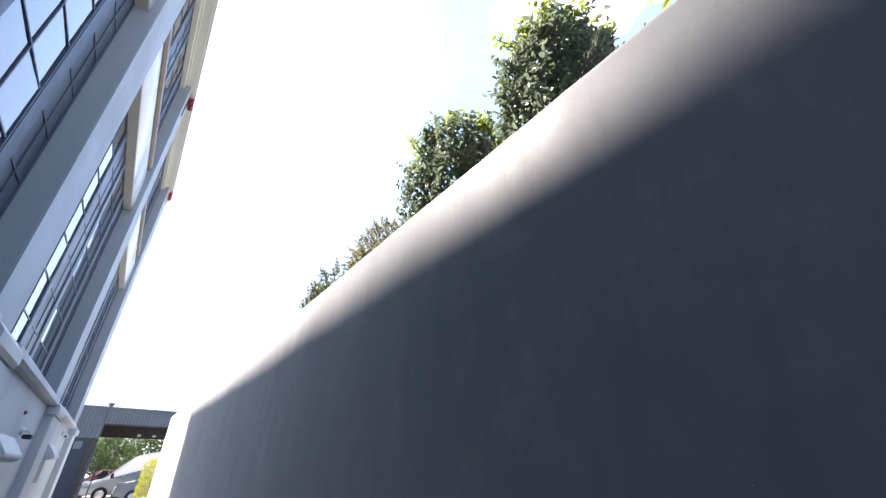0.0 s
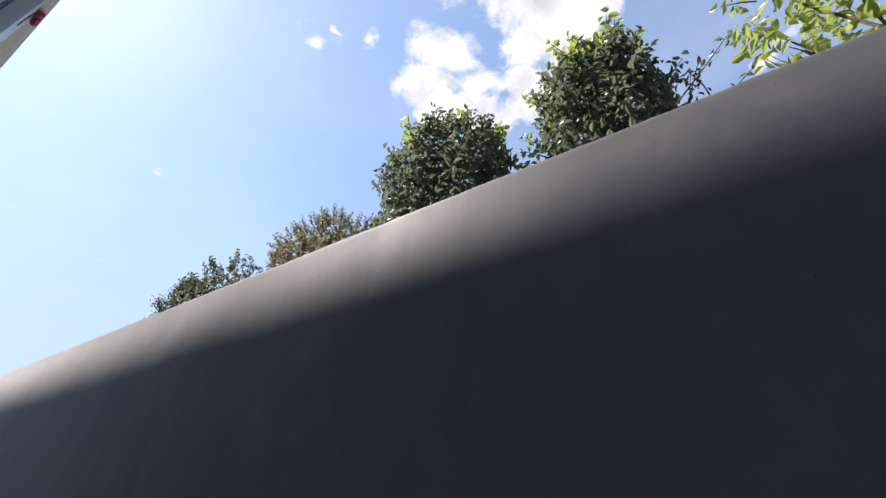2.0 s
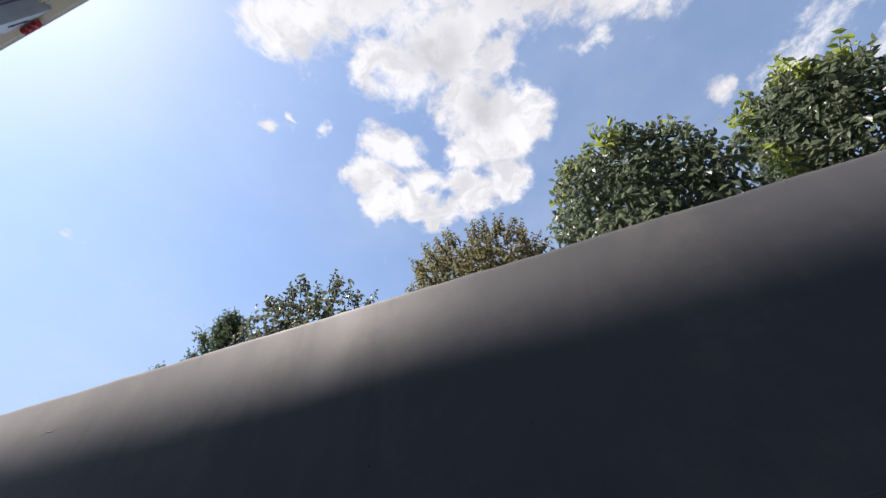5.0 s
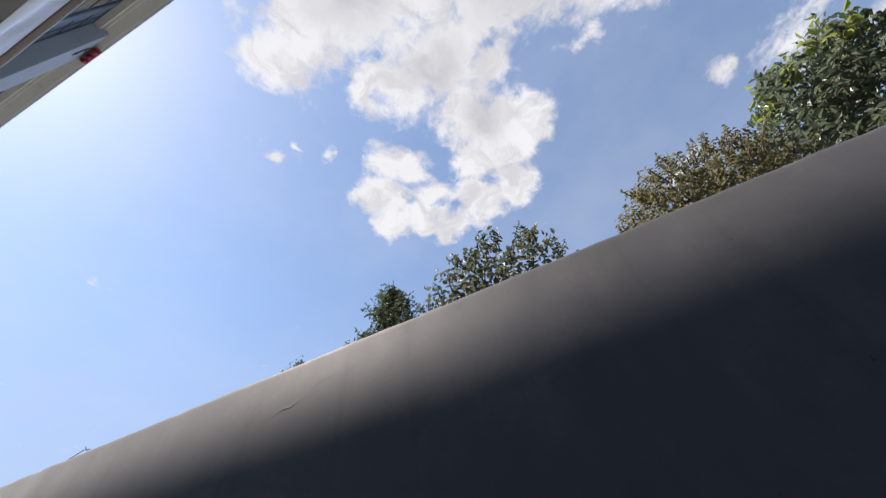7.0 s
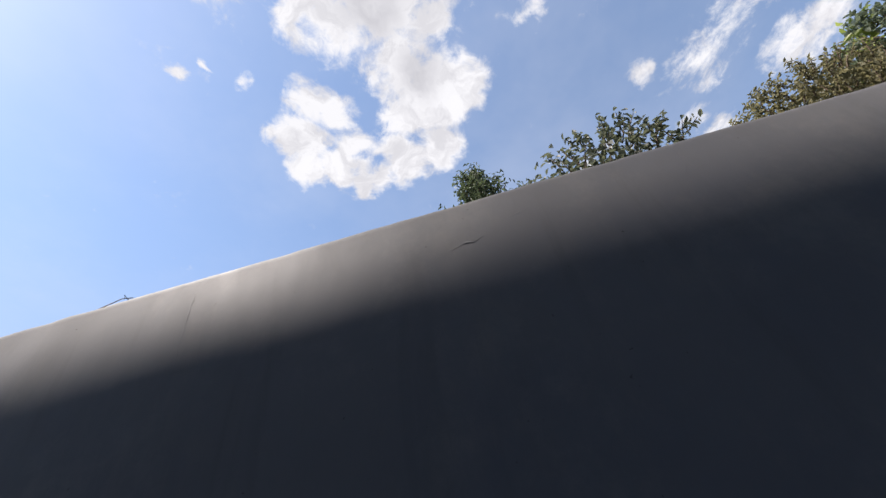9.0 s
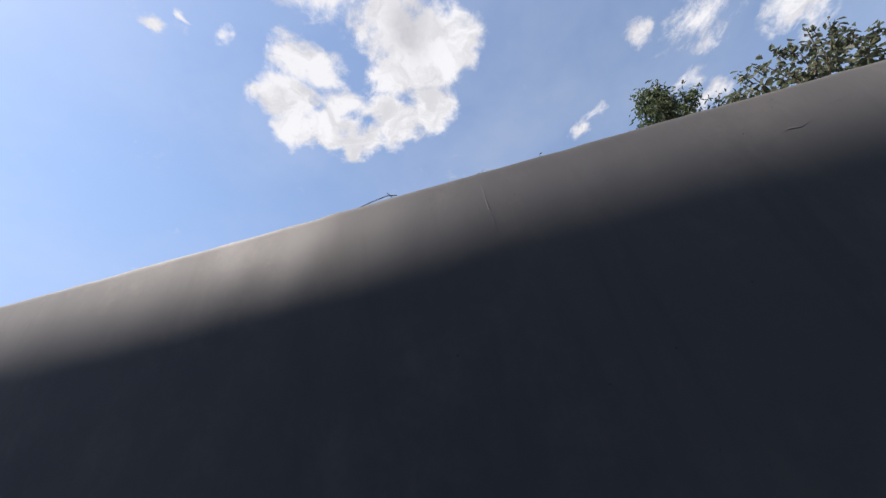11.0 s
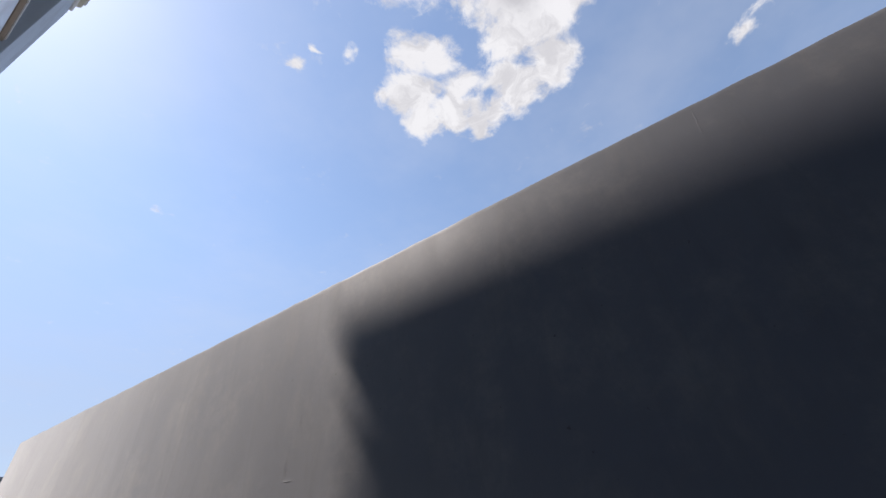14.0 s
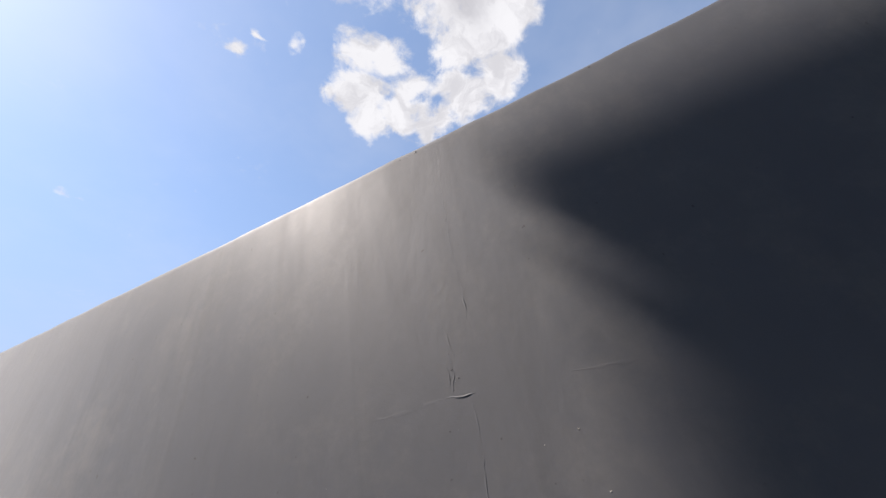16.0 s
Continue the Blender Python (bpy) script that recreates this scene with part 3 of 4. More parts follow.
def conduit(y):
    ob = thing("wall_conduit", "thin grey cable conduit bent along the pilaster top", "conduit", at=(0, 0, 0))
    bm = bmesh.new()
    tube(bm, [(XF + 0.012, y, 10.2), (XF + 0.012, y, 10.70), (XF + 0.012, y + 0.12, 10.72), (XF + 0.012, y + 0.12, 10.93)], 0.011, 6)
    part("pipe", bm, DARK_BLUE_GREY, ob)
    for z in (10.3, 10.6):
        part("clip", boxed(XF, XF + 0.028, y - 0.02, y + 0.02, z - 0.012, z + 0.012), STEEL, ob)


conduit(10.95)


def cctv(x, y, z, label, shell):
    ob = thing("security_camera", label, "camera", "security cameras", at=(x, y, z))
    part("base", lathe(bmesh.new(), [(0.06, 0.0), (0.06, 0.02), (0.035, 0.04)], (0, 0, 0), "x", 14), CAMERA_WHITE, ob)
    bm = bmesh.new()
    tube(bm, [(0.03, 0, 0), (0.10, 0, 0.0), (0.12, 0, -0.04)], 0.014, 7)
    part("arm", bm, CAMERA_WHITE, ob)
    part("body", prism([(0.05, -0.105), (0.055, -0.05), (0.155, -0.05), (0.16, -0.085), (0.15, -0.11)], "y", -0.14, 0.06, 0.008), shell, ob)
    part("lens", lathe(bmesh.new(), [(0.025, -0.145), (0.025, -0.13)], (0.105, 0, -0.08), "y", 14), TYRE, ob, "black lens")


cctv(XF - 0.03, 9.0, 1.98, "black security camera on a white arm on the plinth", TYRE)
cctv(XF - 0.03, 14.9, 2.3, "white security camera near the end pilaster", CAMERA_WHITE)


def plinth_sensor(y, z):
    ob = thing("wall_sensor", "small red-brown round sensor on the white plinth", "sensor", at=(XF - 0.03, y, z))
    part("housing", lathe(bmesh.new(), [(0.028, 0.0), (0.028, 0.02), (0.02, 0.032), (0.006, 0.036)], (0, 0, 0), "x", 14), RED, ob, "", True)


plinth_sensor(8.6, 2.2)

# ---- gateway at the end of the alley ----
GY = 26.0
gate = thing("gateway", "grey corrugated canopy over a vehicle gateway", "gateway", at=(0, 0, 0))


def corrugated(x0, x1, z0, z1, y, pitch=0.14, deep=0.045):
    bm = bmesh.new()
    xs, k = [], 0
    x = x0
    while x < x1:
        xs += [(x, 0), (x + pitch * 0.35, 0), (x + pitch * 0.5, deep), (x + pitch * 0.85, deep)]
        x += pitch
    rows = [[bm.verts.new((px, y + d, z)) for px, d in xs] for z in (z0, z1)]
    for i in range(len(xs) - 1):
        bm.faces.new((rows[0][i], rows[0][i + 1], rows[1][i + 1], rows[1][i]))
    return bm


part("cladding", corrugated(-6.0, -2.06, 2.78, 4.08, GY), CLAD, gate, "grey corrugated sheet")
part("cladding", corrugated(-2.05, 5.0, 3.40, 4.08, GY), CLAD, gate, "grey corrugated sheet")
part("capping", boxed(-6.0, 5.0, GY - 0.03, GY + 0.1, 4.085, 4.14), CLAD, gate)
part("canopy_roof", boxed(-6.0, 5.0, GY + 0.06, GY + 4.0, 3.98, 4.07), BLACK, gate)
part("front_beam", boxed(-2.02, 5.0, GY + 0.05, GY + 0.22, 3.36, 3.9), BLACK, gate)
part("rear_beam", boxed(-2.02, 5.0, GY + 3.6, GY + 3.8, 3.0, 3.97), BLACK, gate)
part("side_wall", boxed(-6.0, -2.25, GY + 0.05, GY + 4.0, 0.0, 2.76), NAVY, gate, "navy painted block wall")
part("post", boxed(-2.24, -2.03, GY + 0.05, GY + 0.25, 0.0, 3.97), BLACK, gate)
part("post", boxed(-2.24, -2.03, GY + 3.6, GY + 3.8, 0.0, 3.97), CLAD, gate)
part("post", boxed(4.8, 5.0, GY + 0.25, GY + 0.45, 0.0, 3.97), BLACK, gate)
part("meter_box", boxed(-2.75, -2.45, GY - 0.06, GY + 0.04, 2.30, 2.62, bevel=0.015), CLAD, gate, "pale grey cable box")
for x in (-0.35, 0.35):
    part("flood_lamp", prism([(x - 0.07, 3.10), (x + 0.07, 3.10), (x + 0.10, 3.18), (x - 0.06, 3.2)], "y", GY + 3.3, GY + 3.55, 0.01), CAMERA_WHITE, gate, "small white floodlight")
vent = thing("roof_cowl", "small grey cowl on the gateway roof", "cowl", at=(-1.95, GY + 0.8, 4.07))
part("pipe", lathe(bmesh.new(), [(0.09, 0.0), (0.09, 0.24), (0.16, 0.26), (0.16, 0.30), (0.03, 0.36)], (0, 0, 0), "z", 12), CLAD, vent)


def trolley():
    ob = thing("ladder_rack", "dark steel ladder frame leaning by the gate post", "ladder", at=(-1.75, GY + 0.0, 0.0))
    for dx in (-0.22, 0.22):
        part("rail", tube(bmesh.new(), [(dx - 0.1, -0.9, 0.0), (dx - 0.1, -0.1, 2.1)], 0.025, 7), BLACK, ob)
    for k in range(7):
        z = 0.25 + 0.28 * k
        y = -0.9 + 0.8 * z / 2.1
        part("rung", tube(bmesh.new(), [(-0.32, y, z), (0.12, y, z)], 0.016, 6), CLAD, ob)


trolley()


# ---- vehicles ----
def wheel(parent, x, y, r=0.33):
    w = part("wheel", lathe(bmesh.new(), [(r * 0.62, -0.11), (r * 0.95, -0.11), (r, -0.08), (r, 0.08), (r * 0.95, 0.11), (r * 0.62, 0.11)], (x, y, r), "y", 24), TYRE, parent)
    part("rim", lathe(bmesh.new(), [(0.05, -0.125), (r * 0.58, -0.115), (r * 0.6, -0.09), (r * 0.6, 0.1)], (x, y, r), "y", 20), CHROME, w)


def vehicle(name, label, category, at, turn, outline, width, paint, glass_front, side_glass, wheels, r):
    """A vehicle facing -x: side outline (x, z) drawn across its width with a tapered top."""
    ob = thing(name, label, category, "parked vehicles", at=at, turn=turn)
    bm = prism(outline, "y", -width / 2, width / 2)
    zmax = max(p[1] for p in outline)
    for v in bm.verts:
        k = max(0.0, (v.co.z - 1.0) / (zmax - 1.0)) if zmax > 1.0 else 0.0
        v.co.y *= 1 - 0.13 * k
        if v.co.x < outline[0][0] + 0.6:
            v.co.y *= 0.93
    bmesh.ops.bevel(bm, geom=[e for e in bm.edges], offset=0.05, segments=3, affect="EDGES", clamp_overlap=True)
    part("body", bm, paint, ob, "", True)
    k = lambda z: width / 2 * (1 - 0.13 * max(0.0, (z - 1.0) / (zmax - 1.0)))
    for s in (-1, 1):
        for poly in side_glass:
            bm = bmesh.new()
            a = [bm.verts.new((x, s * (k(z) + 0.004), z)) for x, z in poly]
            b = [bm.verts.new((x, s * (k(z) - 0.02), z)) for x, z in poly]
            bm.faces.new(a)
            for i in range(len(a)):
                bm.faces.new((a[i], a[(i + 1) % len(a)], b[(i + 1) % len(a)], b[i]))
            bmesh.ops.recalc_face_normals(bm, faces=bm.faces)
            part("side_window", bm, GLASS, ob)
    (xa, za), (xb, zb) = glass_front
    bm = bmesh.new()
    for q in ((xa, -k(za) * 0.9, za), (xa, k(za) * 0.9, za), (xb, k(zb) * 0.9, zb), (xb, -k(zb) * 0.9, zb)):
        bm.verts.new(Vector(q) + Vector((-0.03, 0, 0.03)))
    bm.faces.new(bm.verts)
    part("windscreen", bm, GLASS, ob)
    front = min(p[0] for p in outline)
    for s in (-1, 1):
        part("headlight", boxed(front + 0.06, front + 0.42, s * width * 0.40 - 0.12, s * width * 0.40 + 0.12, 0.72, 0.92, bevel=0.03), LAMP, ob, "", True)
    part("bumper", boxed(front - 0.03, front + 0.3, -width * 0.44, width * 0.44, 0.22, 0.55, bevel=0.06), TYRE, ob, "black plastic bumper", True)
    for x in wheels:
        for s in (-1, 1):
            wheel(ob, x, s * (width / 2 - 0.10), r)
    for s in (-1, 1):
        part("door_mirror", boxed(xa + 0.25, xa + 0.38, s * (width / 2 + 0.10) - 0.10, s * (width / 2 + 0.10) + 0.10, za - 0.02, za + 0.24, bevel=0.03), TYRE, ob)
    return ob


van_outline = [(-2.6, 0.30), (-2.62, 0.65), (-2.45, 0.86), (-1.75, 1.05), (-1.0, 1.78), (-0.5, 2.2), (0.4, 2.42), (2.6, 2.40), (2.68, 0.9), (2.65, 0.30)]
vehicle("delivery_van", "white panel van parked beyond the gateway", "van", (0.5, 31.5, 0.02), 0, van_outline, 2.0, CAR_WHITE, ((-1.72, 1.09), (-1.05, 1.74)),
        [[(-1.40, 1.08), (-0.90, 1.08), (-0.90, 1.66), (-0.98, 1.66)], [(-0.84, 1.08), (-0.15, 1.08), (-0.15, 1.66), (-0.84, 1.66)]], (-1.7, 1.6), 0.34)
small_outline = [(-1.95, 0.28), (-1.98, 0.66), (-1.75, 0.84), (-0.95, 0.98), (-0.35, 1.46), (0.6, 1.52), (1.4, 1.36), (1.9, 0.98), (1.95, 0.3)]
vehicle("parked_car", "dark red hatchback parked behind the van", "car", (-1.2, 36.5, 0.02), 0, small_outline, 1.72, CAR_RED, ((-0.92, 1.0), (-0.40, 1.42)),
        [[(-0.62, 1.0), (0.1, 1.0), (0.1, 1.42), (-0.2, 1.42)], [(0.16, 1.0), (0.95, 1.0), (0.75, 1.42), (0.16, 1.42)]], (-1.25, 1.25), 0.31)
van2 = [(-2.2, 0.30), (-2.22, 0.68), (-2.05, 0.86), (-1.45, 0.98), (-0.85, 1.42), (-0.4, 1.58), (0.4, 1.62), (2.1, 1.58), (2.2, 0.8), (2.18, 0.30)]
vehicle("parked_van", "small white car-derived van parked nearer the alley end", "van", (1.55, 28.8, 0.02), 0, van2, 1.7, CAR_WHITE, ((-1.42, 1.02), (-0.88, 1.38)),
        [[(-1.05, 1.0), (-0.5, 1.0), (-0.5, 1.38), (-0.70, 1.38)]], (-1.4, 1.3), 0.31)

# ---- plants ----
def leaf_mesh(name, spots, normals, sizes, mat, rng, slim=0.45, fold=0.25):
    """Many folded leaves as one mesh: six corners each, a mid rib and two halves."""
    k = len(spots)
    ax = rng.normal(size=(k, 3))
    nrm = normals + 0.75 * rng.normal(size=(k, 3))
    nrm /= np.linalg.norm(nrm, axis=1)[:, None]
    ax -= nrm * np.sum(ax * nrm, axis=1)[:, None]
    ax /= np.linalg.norm(ax, axis=1)[:, None]
    side = np.cross(nrm, ax)
    s = sizes[:, None]
    base, tip = spots - ax * s * 0.5, spots + ax * s * 0.5 - nrm * s * 0.12
    mid1, mid2 = spots - ax * s * 0.15, spots + ax * s * 0.2
    lift = nrm * s * fold * slim
    pts = np.stack([base, mid1 + side * s * slim * 0.5 + lift, mid2 + side * s * slim * 0.42 + lift, tip,
                    mid2 - side * s * slim * 0.42 + lift, mid1 - side * s * slim * 0.5 + lift], axis=1).reshape(-1, 3)
    faces = []
    for i in range(k):
        a = 6 * i
        faces += [(a, a + 1, a + 2, a + 3), (a, a + 3, a + 4, a + 5)]
    me = bpy.data.meshes.new(name)
    me.from_pydata(pts.tolist(), [], faces)
    me.materials.append(mat)
    me.update()
    return me


def crown_shape(rng, count, radii, square=2.6, ragged=0.14, shell=0.6, seed=0):
    """Places in a clipped, slightly square crown with an uneven outline; the most near its skin. Origin at the crown's middle."""
    d = rng.normal(size=(count, 3))
    d /= np.linalg.norm(d, axis=1)[:, None]
    flat = (np.abs(d) ** square).sum(axis=1) ** (-1 / square)
    lump = np.array([1 + ragged * (noise.noise((v[0] * 2.3 + seed, v[1] * 2.3, v[2] * 2.3)) + 0.6 * noise.noise((v[0] * 5.5, v[1] * 5.5 + seed, v[2] * 5.5))) for v in d])
    depth = shell + (1 - shell) * rng.random(count) ** 0.45
    out = d * (flat * lump * depth)[:, None] * np.array(radii)
    return out, d


def stems(rng, count, radii, center, base_z, parent, thick=0.016):
    for i in range(count):
        bm = bmesh.new()
        a = rng.uniform(0, 6.28)
        foot = Vector((rng.normal() * 0.05, rng.normal() * 0.12, base_z))
        goal = Vector(center) + Vector((math.cos(a) * radii[0] * 0.75, math.sin(a) * radii[1] * 0.8, rng.uniform(-0.1, 0.85) * radii[2]))
        mid = foot.lerp(goal, 0.5) + Vector((rng.normal() * 0.06, rng.normal() * 0.08, 0.05))
        tube(bm, [foot, foot.lerp(mid, 0.6), mid, mid.lerp(goal, 0.55) + Vector((rng.normal() * 0.03, rng.normal() * 0.03, 0)), goal], [thick, thick * 0.85, thick * 0.65, thick * 0.4, thick * 0.15], 6)
        part("stem", bm, BARK, parent)


def shoot(rng, foot, go, ln, size, mat, parent, slim=0.48, dense=0.55, label=""):
    """A twig with pairs of leaves, standing out of a crown."""
    twig = part("shoot", tube(bmesh.new(), [foot, foot + go * ln * 0.5 + Vector(rng.normal(size=3) * 0.008), foot + go * ln], [0.005, 0.004, 0.002], 5), BARK, parent, label)
    spots, nrms, sizes = [], [], []
    steps = max(3, int(ln / (size * dense)))
    for k in range(steps):
        q = foot + go * ln * (0.25 + 0.75 * (k + 0.5) / steps)
        for s in (-1, 1):
            sd = go.cross(Vector((math.cos(k * 1.7), math.sin(k * 1.7), 0.3))).normalized() * s
            spots.append(q + sd * size * 0.45)
            nrms.append(go * 0.8 + sd * 0.2)
            sizes.append(size * rng.uniform(0.7, 1.1))
    spots.append(foot + go * (ln + size * 0.4))
    nrms.append(Vector(rng.normal(size=3)))
    sizes.append(size)
    lf = tagged(new("leaves", leaf_mesh("leaves", np.array(spots), np.array(nrms), np.array(sizes), mat, rng, slim)), kind="stuff")
    lf.parent = twig


def sprigs(rng, count, radii, center, length, size, mat, parent, upward=1.0, spread=1.0, low=0.0):
    for i in range(count):
        a, t = rng.uniform(0, 6.28), rng.uniform(low, 0.96)
        h = math.sqrt(max(0.0, 1 - t * t))
        d = Vector((math.cos(a) * h, math.sin(a) * h, t))
        flat = (abs(d.x) ** 2.6 + abs(d.y) ** 2.6 + abs(d.z) ** 2.6) ** (-1 / 2.6)
        foot = Vector(center) + Vector((d.x * radii[0], d.y * radii[1], d.z * radii[2])) * flat * 0.92
        go = (Vector((d.x * 0.6 * spread, d.y * 0.6 * spread, 0.35 + 0.5 * upward)) + Vector(rng.normal(size=3) * 0.25)).normalized()
        shoot(rng, foot, go, length * rng.uniform(0.5, 1.15), size, mat, parent)


def shrub(label, at, top, radii, count, size, mat, seed, tips=0, tip_mat=None, tip_len=0.16, tip_size=0.06, square=2.6, ragged=0.14, shell=0.55, stem_count=9, slim=0.48, edge=0, category="shrub"):
    """at: middle of the foot on the bed; top: crown's highest level."""
    rng = np.random.default_rng(seed)
    ob = thing("shrub", label, category, "shrubs above the wall", at=(at[0], at[1], 2.80))
    mid = (0, 0, top - 2.80 - radii[2])
    stems(rng, stem_count, radii, mid, -0.02, ob)
    pos, d = crown_shape(rng, count, radii, square, ragged, shell, seed)
    me = leaf_mesh("foliage", pos + np.array(mid), d, size * rng.uniform(0.6, 1.2, count), mat, rng, slim)
    lf = tagged(new("foliage", me), kind="stuff")
    lf.parent = ob
    if edge:
        sprigs(rng, edge, radii, mid, tip_len * 0.8, size, mat, ob, 0.5, 1.6)
    if tips:
        sprigs(rng, tips, radii, mid, tip_len, tip_size, tip_mat or mat, ob, low=0.5 if tip_mat is LEAF_NEW else 0.0)
    return ob


shrub("loose yellow-green shrub with bare twigs on the bed", (0.72, -0.25), 4.5, (0.5, 0.55, 0.78), 620, 0.095, LEAF_NEW, 11, 24, LEAF_NEW, 0.3, 0.09, 2.2, 0.3, 0.3, 22)
tall = shrub("tall clipped dark glossy evergreen shrub with yellow tips", (0.82, 1.12), 4.63, (0.48, 0.40, 0.92), 8200, 0.068, LEAF_DARK, 12, 52, LEAF_NEW, 0.22, 0.078, 3.2, 0.24, 0.50, 16, 0.5, 70)
shrub("rounded clipped dark glossy evergreen shrub with yellow tips", (0.82, 2.40), 4.58, (0.50, 0.55, 0.90), 8800, 0.066, LEAF_DARK, 13, 44, LEAF_NEW, 0.19, 0.075, 3.1, 0.27, 0.50, 14, 0.5, 70)
shrub("low clipped dry olive shrub behind the wall", (0.80, 3.60), 3.97, (0.47, 0.54, 0.60), 12500, 0.040, LEAF_TAN, 14, 130, LEAF_TAN, 0.15, 0.032, 2.4, 0.24, 0.45, 12, 0.45, 60)
shrub("loose grey-green shrub with round leaves", (0.78, 5.00), 3.95, (0.44, 0.54, 0.60), 3300, 0.054, LEAF_GREY, 15, 46, LEAF_GREY, 0.17, 0.050, 2.1, 0.46, 0.3, 16, 0.66, 50)
rng = np.random.default_rng(78)
for q in bpy.data.objects:
    if q.get("label", "").startswith("loose grey-green"):
        for i in range(7):
            shoot(rng, Vector((-0.25 + rng.normal() * 0.05, -0.42 - 0.05 * i, 0.15)), Vector((rng.normal() * 0.2, -0.25, 1.0)).normalized(), rng.uniform(0.25, 0.42), 0.045, LEAF_GREY, q, 0.6, 1.3)
# bare twigs with a withered flower beside the tall shrub, and low shoots between the shrubs
rng = np.random.default_rng(77)
for i in range(16):
    go = Vector((rng.normal() * 0.25 - 0.15, -0.7 + rng.normal() * 0.45, 0.8)).normalized()
    shoot(rng, Vector((rng.normal() * 0.1 - 0.12, -0.36 + rng.normal() * 0.06, rng.uniform(0.45, 1.0))), go, rng.uniform(0.2, 0.42), 0.05, LEAF_DEAD if i % 5 == 0 else LEAF_DARK, tall, 0.45, 1.6)
for i in range(9):
    go = Vector((-0.2, rng.uniform(0.3, 1.0), 0.8)).normalized()
    shoot(rng, Vector((-0.2, 0.40, rng.uniform(0.3, 1.1))), go, 0.2, 0.07, LEAF_NEW, tall)


def little_conifer(at, top, r, count, seed, label, lean=0.0):
    """A dwarf conifer: a trunk, upswept branches and tufts of short leaves along them."""
    rng = np.random.default_rng(seed)
    ob = thing("dwarf_conifer", label, "conifer", "dwarf conifers above the wall", at=(at[0], at[1], 2.80))
    h = top - 2.80
    part("trunk", tube(bmesh.new(), [(0, 0, -0.03), (0.01, lean * 0.3, h * 0.5), (0, lean, h * 0.94)], [0.03, 0.018, 0.004], 7), BARK, ob)
    pos, nrm = [], []
    tufts = 64
    for i in range(tufts):
        k = (i + 0.5) / tufts
        a = i * 2.39996 + rng.normal() * 0.25
        z0 = h * (0.10 + 0.80 * k)
        reach = r * (1.03 - k) ** 0.8 * rng.uniform(0.62, 1.12) + 0.02
        foot = Vector((0, lean * k * k, z0))
        tip = foot + Vector((math.cos(a) * reach, math.sin(a) * reach, reach * rng.uniform(0.35, 0.75) + 0.04))
        mid = foot.lerp(tip, 0.55) - Vector((0, 0, reach * 0.12))
        part("branch", tube(bmesh.new(), [foot, mid, tip], [0.007, 0.005, 0.002], 5), BARK, ob)
        out = (tip - mid).normalized()
        for j in range(count // tufts):
            f = rng.random() ** 0.6
            q = foot.lerp(mid, f * 2) if f < 0.5 else mid.lerp(tip, f * 2 - 1)
            spread = 0.022 + 0.028 * (1 - f)
            pos.append(q + out * rng.normal() * 0.02 + Vector(rng.normal(size=3) * spread))
            nrm.append(out + Vector(rng.normal(size=3) * 0.5))
    for j in range(60):
        pos.append(Vector((rng.normal() * 0.014, lean + rng.normal() * 0.014, h * (0.86 + 0.14 * rng.random()))))
        nrm.append(Vector((rng.normal(), rng.normal(), 0.8)))
    me = leaf_mesh("foliage", np.array(pos), np.array(nrm), 0.034 * rng.uniform(0.6, 1.25, len(pos)), LEAF_FIR, rng, 0.36)
    lf = tagged(new("foliage", me), kind="stuff")
    lf.parent = ob


little_conifer((0.70, 5.86), 4.14, 0.40, 6800, 21, "small dark green conical conifer on the bed", 0.03)
little_conifer((1.14, 7.25), 4.20, 0.38, 5600, 22, "dark green dwarf conifer, only its tip above the wall", -0.04)
little_conifer((1.38, 6.56), 4.46, 0.40, 5600, 23, "taller dwarf conifer standing further back", 0.05)

# a bent wire on the wall's top
wire = thing("bent_wire", "short bent rusty wire on the wall top", "wire", at=(0.03, 7.79, TOP))
part("strand", tube(bmesh.new(), [(0.02, 0.13, -0.01), (0.0, 0.10, 0.025), (0.0, 0.03, 0.042), (-0.01, -0.05, 0.044), (0.0, -0.10, 0.040)], 0.0026, 5), BARK, wire)
part("barb", tube(bmesh.new(), [(-0.012, -0.055, 0.062), (-0.008, -0.066, 0.046), (0.006, -0.078, 0.034)], 0.002, 5), BARK, wire)

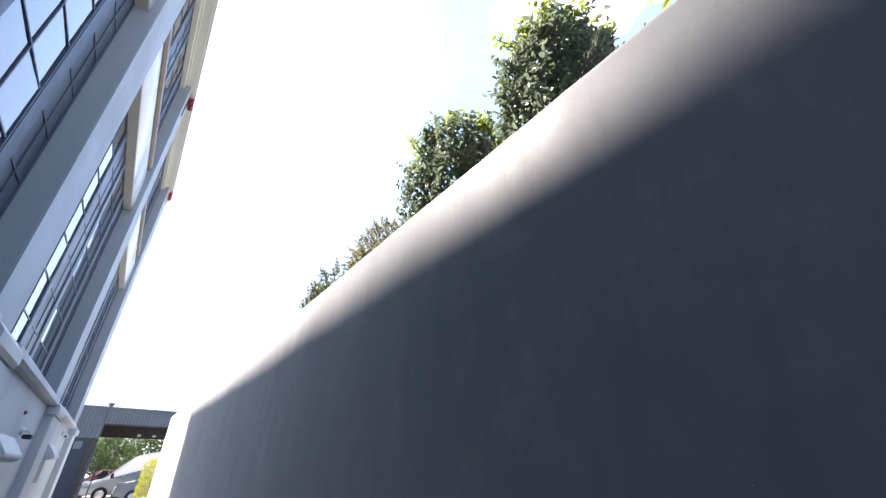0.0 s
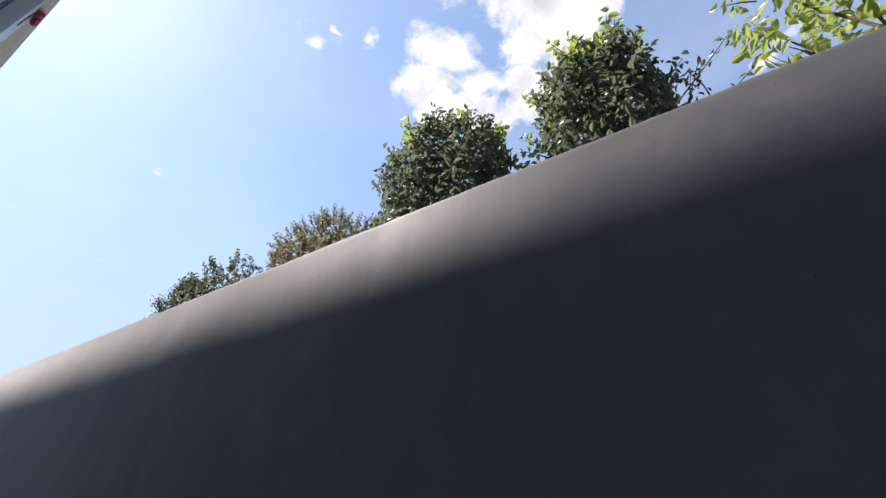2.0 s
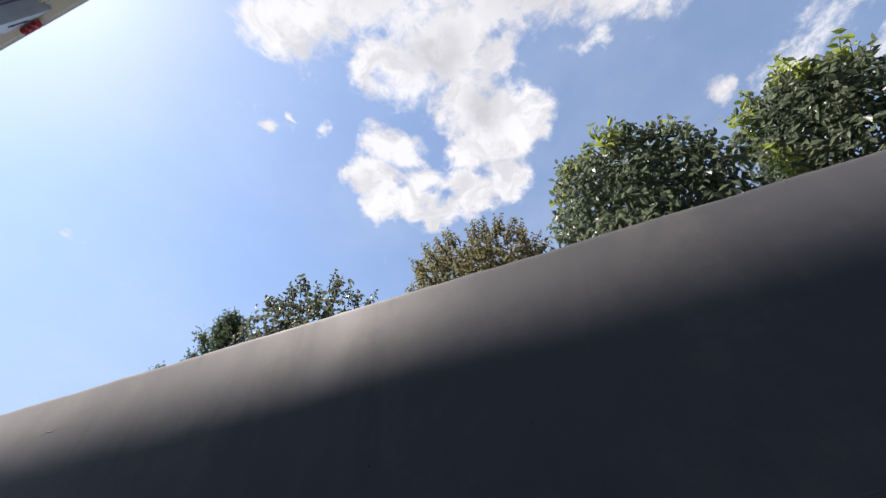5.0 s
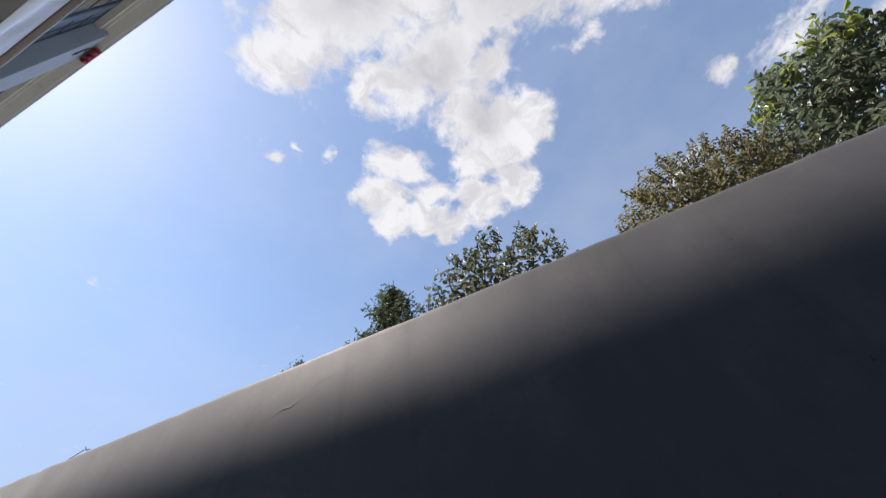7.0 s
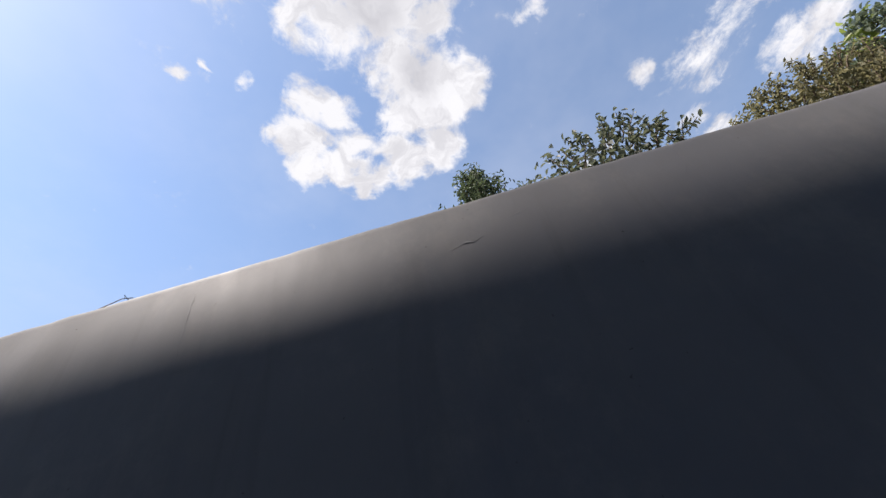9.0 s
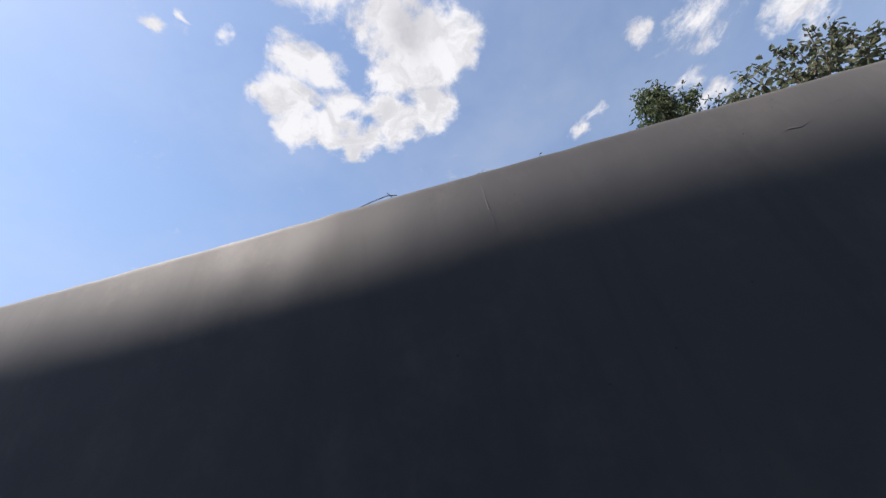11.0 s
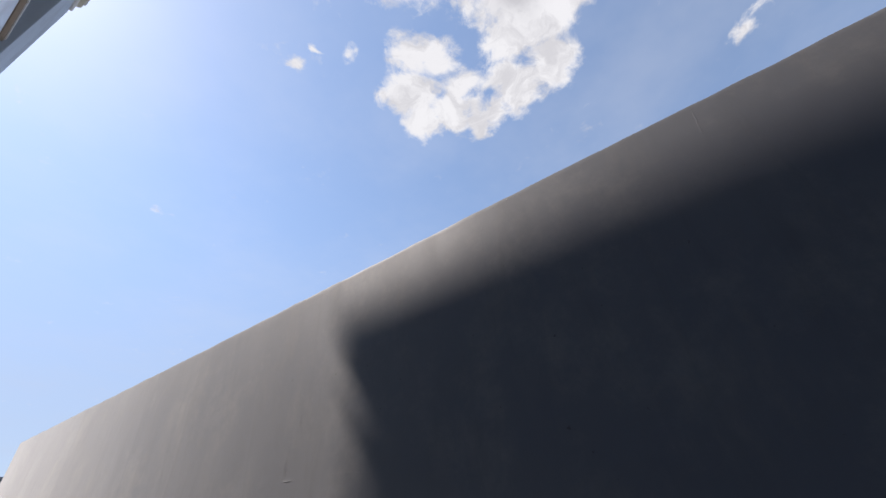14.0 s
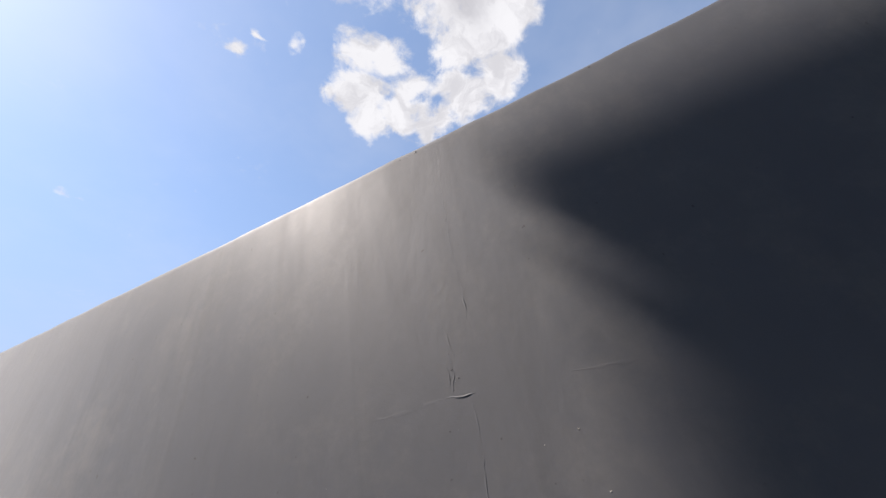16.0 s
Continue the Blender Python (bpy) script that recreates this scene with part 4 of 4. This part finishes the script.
# golden hedge past the wall's end
rng = np.random.default_rng(31)
hedge = thing("hedge", "clipped golden yellow hedge past the wall end", "hedge", at=(0.45, 20.0, 0.0))
stems(rng, 10, (0.5, 1.2, 0.8), (0, 0, 0.95), 0.0, hedge, 0.02)
pos, d = crown_shape(rng, 5000, (0.62, 1.5, 0.95), 4.0, 0.1, 0.7, 5)
lf = tagged(new("foliage", leaf_mesh("foliage", pos + np.array((0, 0, 0.93)), d, 0.075 * rng.uniform(0.6, 1.2, 5000), LEAF_GOLD, rng)), kind="stuff")
lf.parent = hedge


def tree(at, height, spread, seed, count=2600):
    rng = np.random.default_rng(seed)
    ob = thing("tree", "leafy green tree behind the yard", "tree", "trees behind the yard", at=at)
    bm = bmesh.new()
    tube(bm, [(0, 0, -0.1), (0.1, 0, height * 0.3), (0, 0.1, height * 0.55), (0.1, 0, height * 0.85)], [0.2, 0.15, 0.1, 0.03], 8)
    pos, nrm = [], []
    for i in range(16):
        a, z = i * 2.4, height * (0.18 + 0.72 * (i / 16))
        r = spread * (0.75 - 0.4 * abs(z / height - 0.45)) * rng.uniform(0.6, 1.1)
        tip = Vector((math.cos(a) * r, math.sin(a) * r, z + 0.5))
        tube(bm, [(0.05, 0, z * 0.8), Vector((0.05, 0, z * 0.8)).lerp(tip, 0.5), tip], [0.06, 0.04, 0.015], 5)
        c = rng.normal(size=(count // 16, 3))
        c /= np.linalg.norm(c, axis=1)[:, None]
        q = c * (spread * 0.36 * rng.random((count // 16, 1)) ** 0.4) * np.array((1, 1, 0.75))
        pos.append(q + np.array(tip))
        nrm.append(c)
    part("trunk", bm, BARK, ob)
    pos, nrm = np.concatenate(pos), np.concatenate(nrm)
    lf = tagged(new("crown", leaf_mesh("crown", pos, nrm, 0.22 * rng.uniform(0.6, 1.2, len(pos)), LEAF_FAR, rng, 0.6)), kind="stuff")
    lf.parent = ob


for i, (x, y, h, s) in enumerate([(-5.5, 44, 4.6, 2.2), (-3.2, 46, 4.0, 2.2), (-1.0, 50, 4.2, 2.4), (1.5, 47, 4.2, 2.3), (4.0, 45, 4.4, 2.3), (-8.5, 47, 5.0, 2.6), (7.0, 50, 5.4, 2.6), (-1.6, 58, 6.0, 2.6)]):
    tree((x, y, 0), h, s, 40 + i)
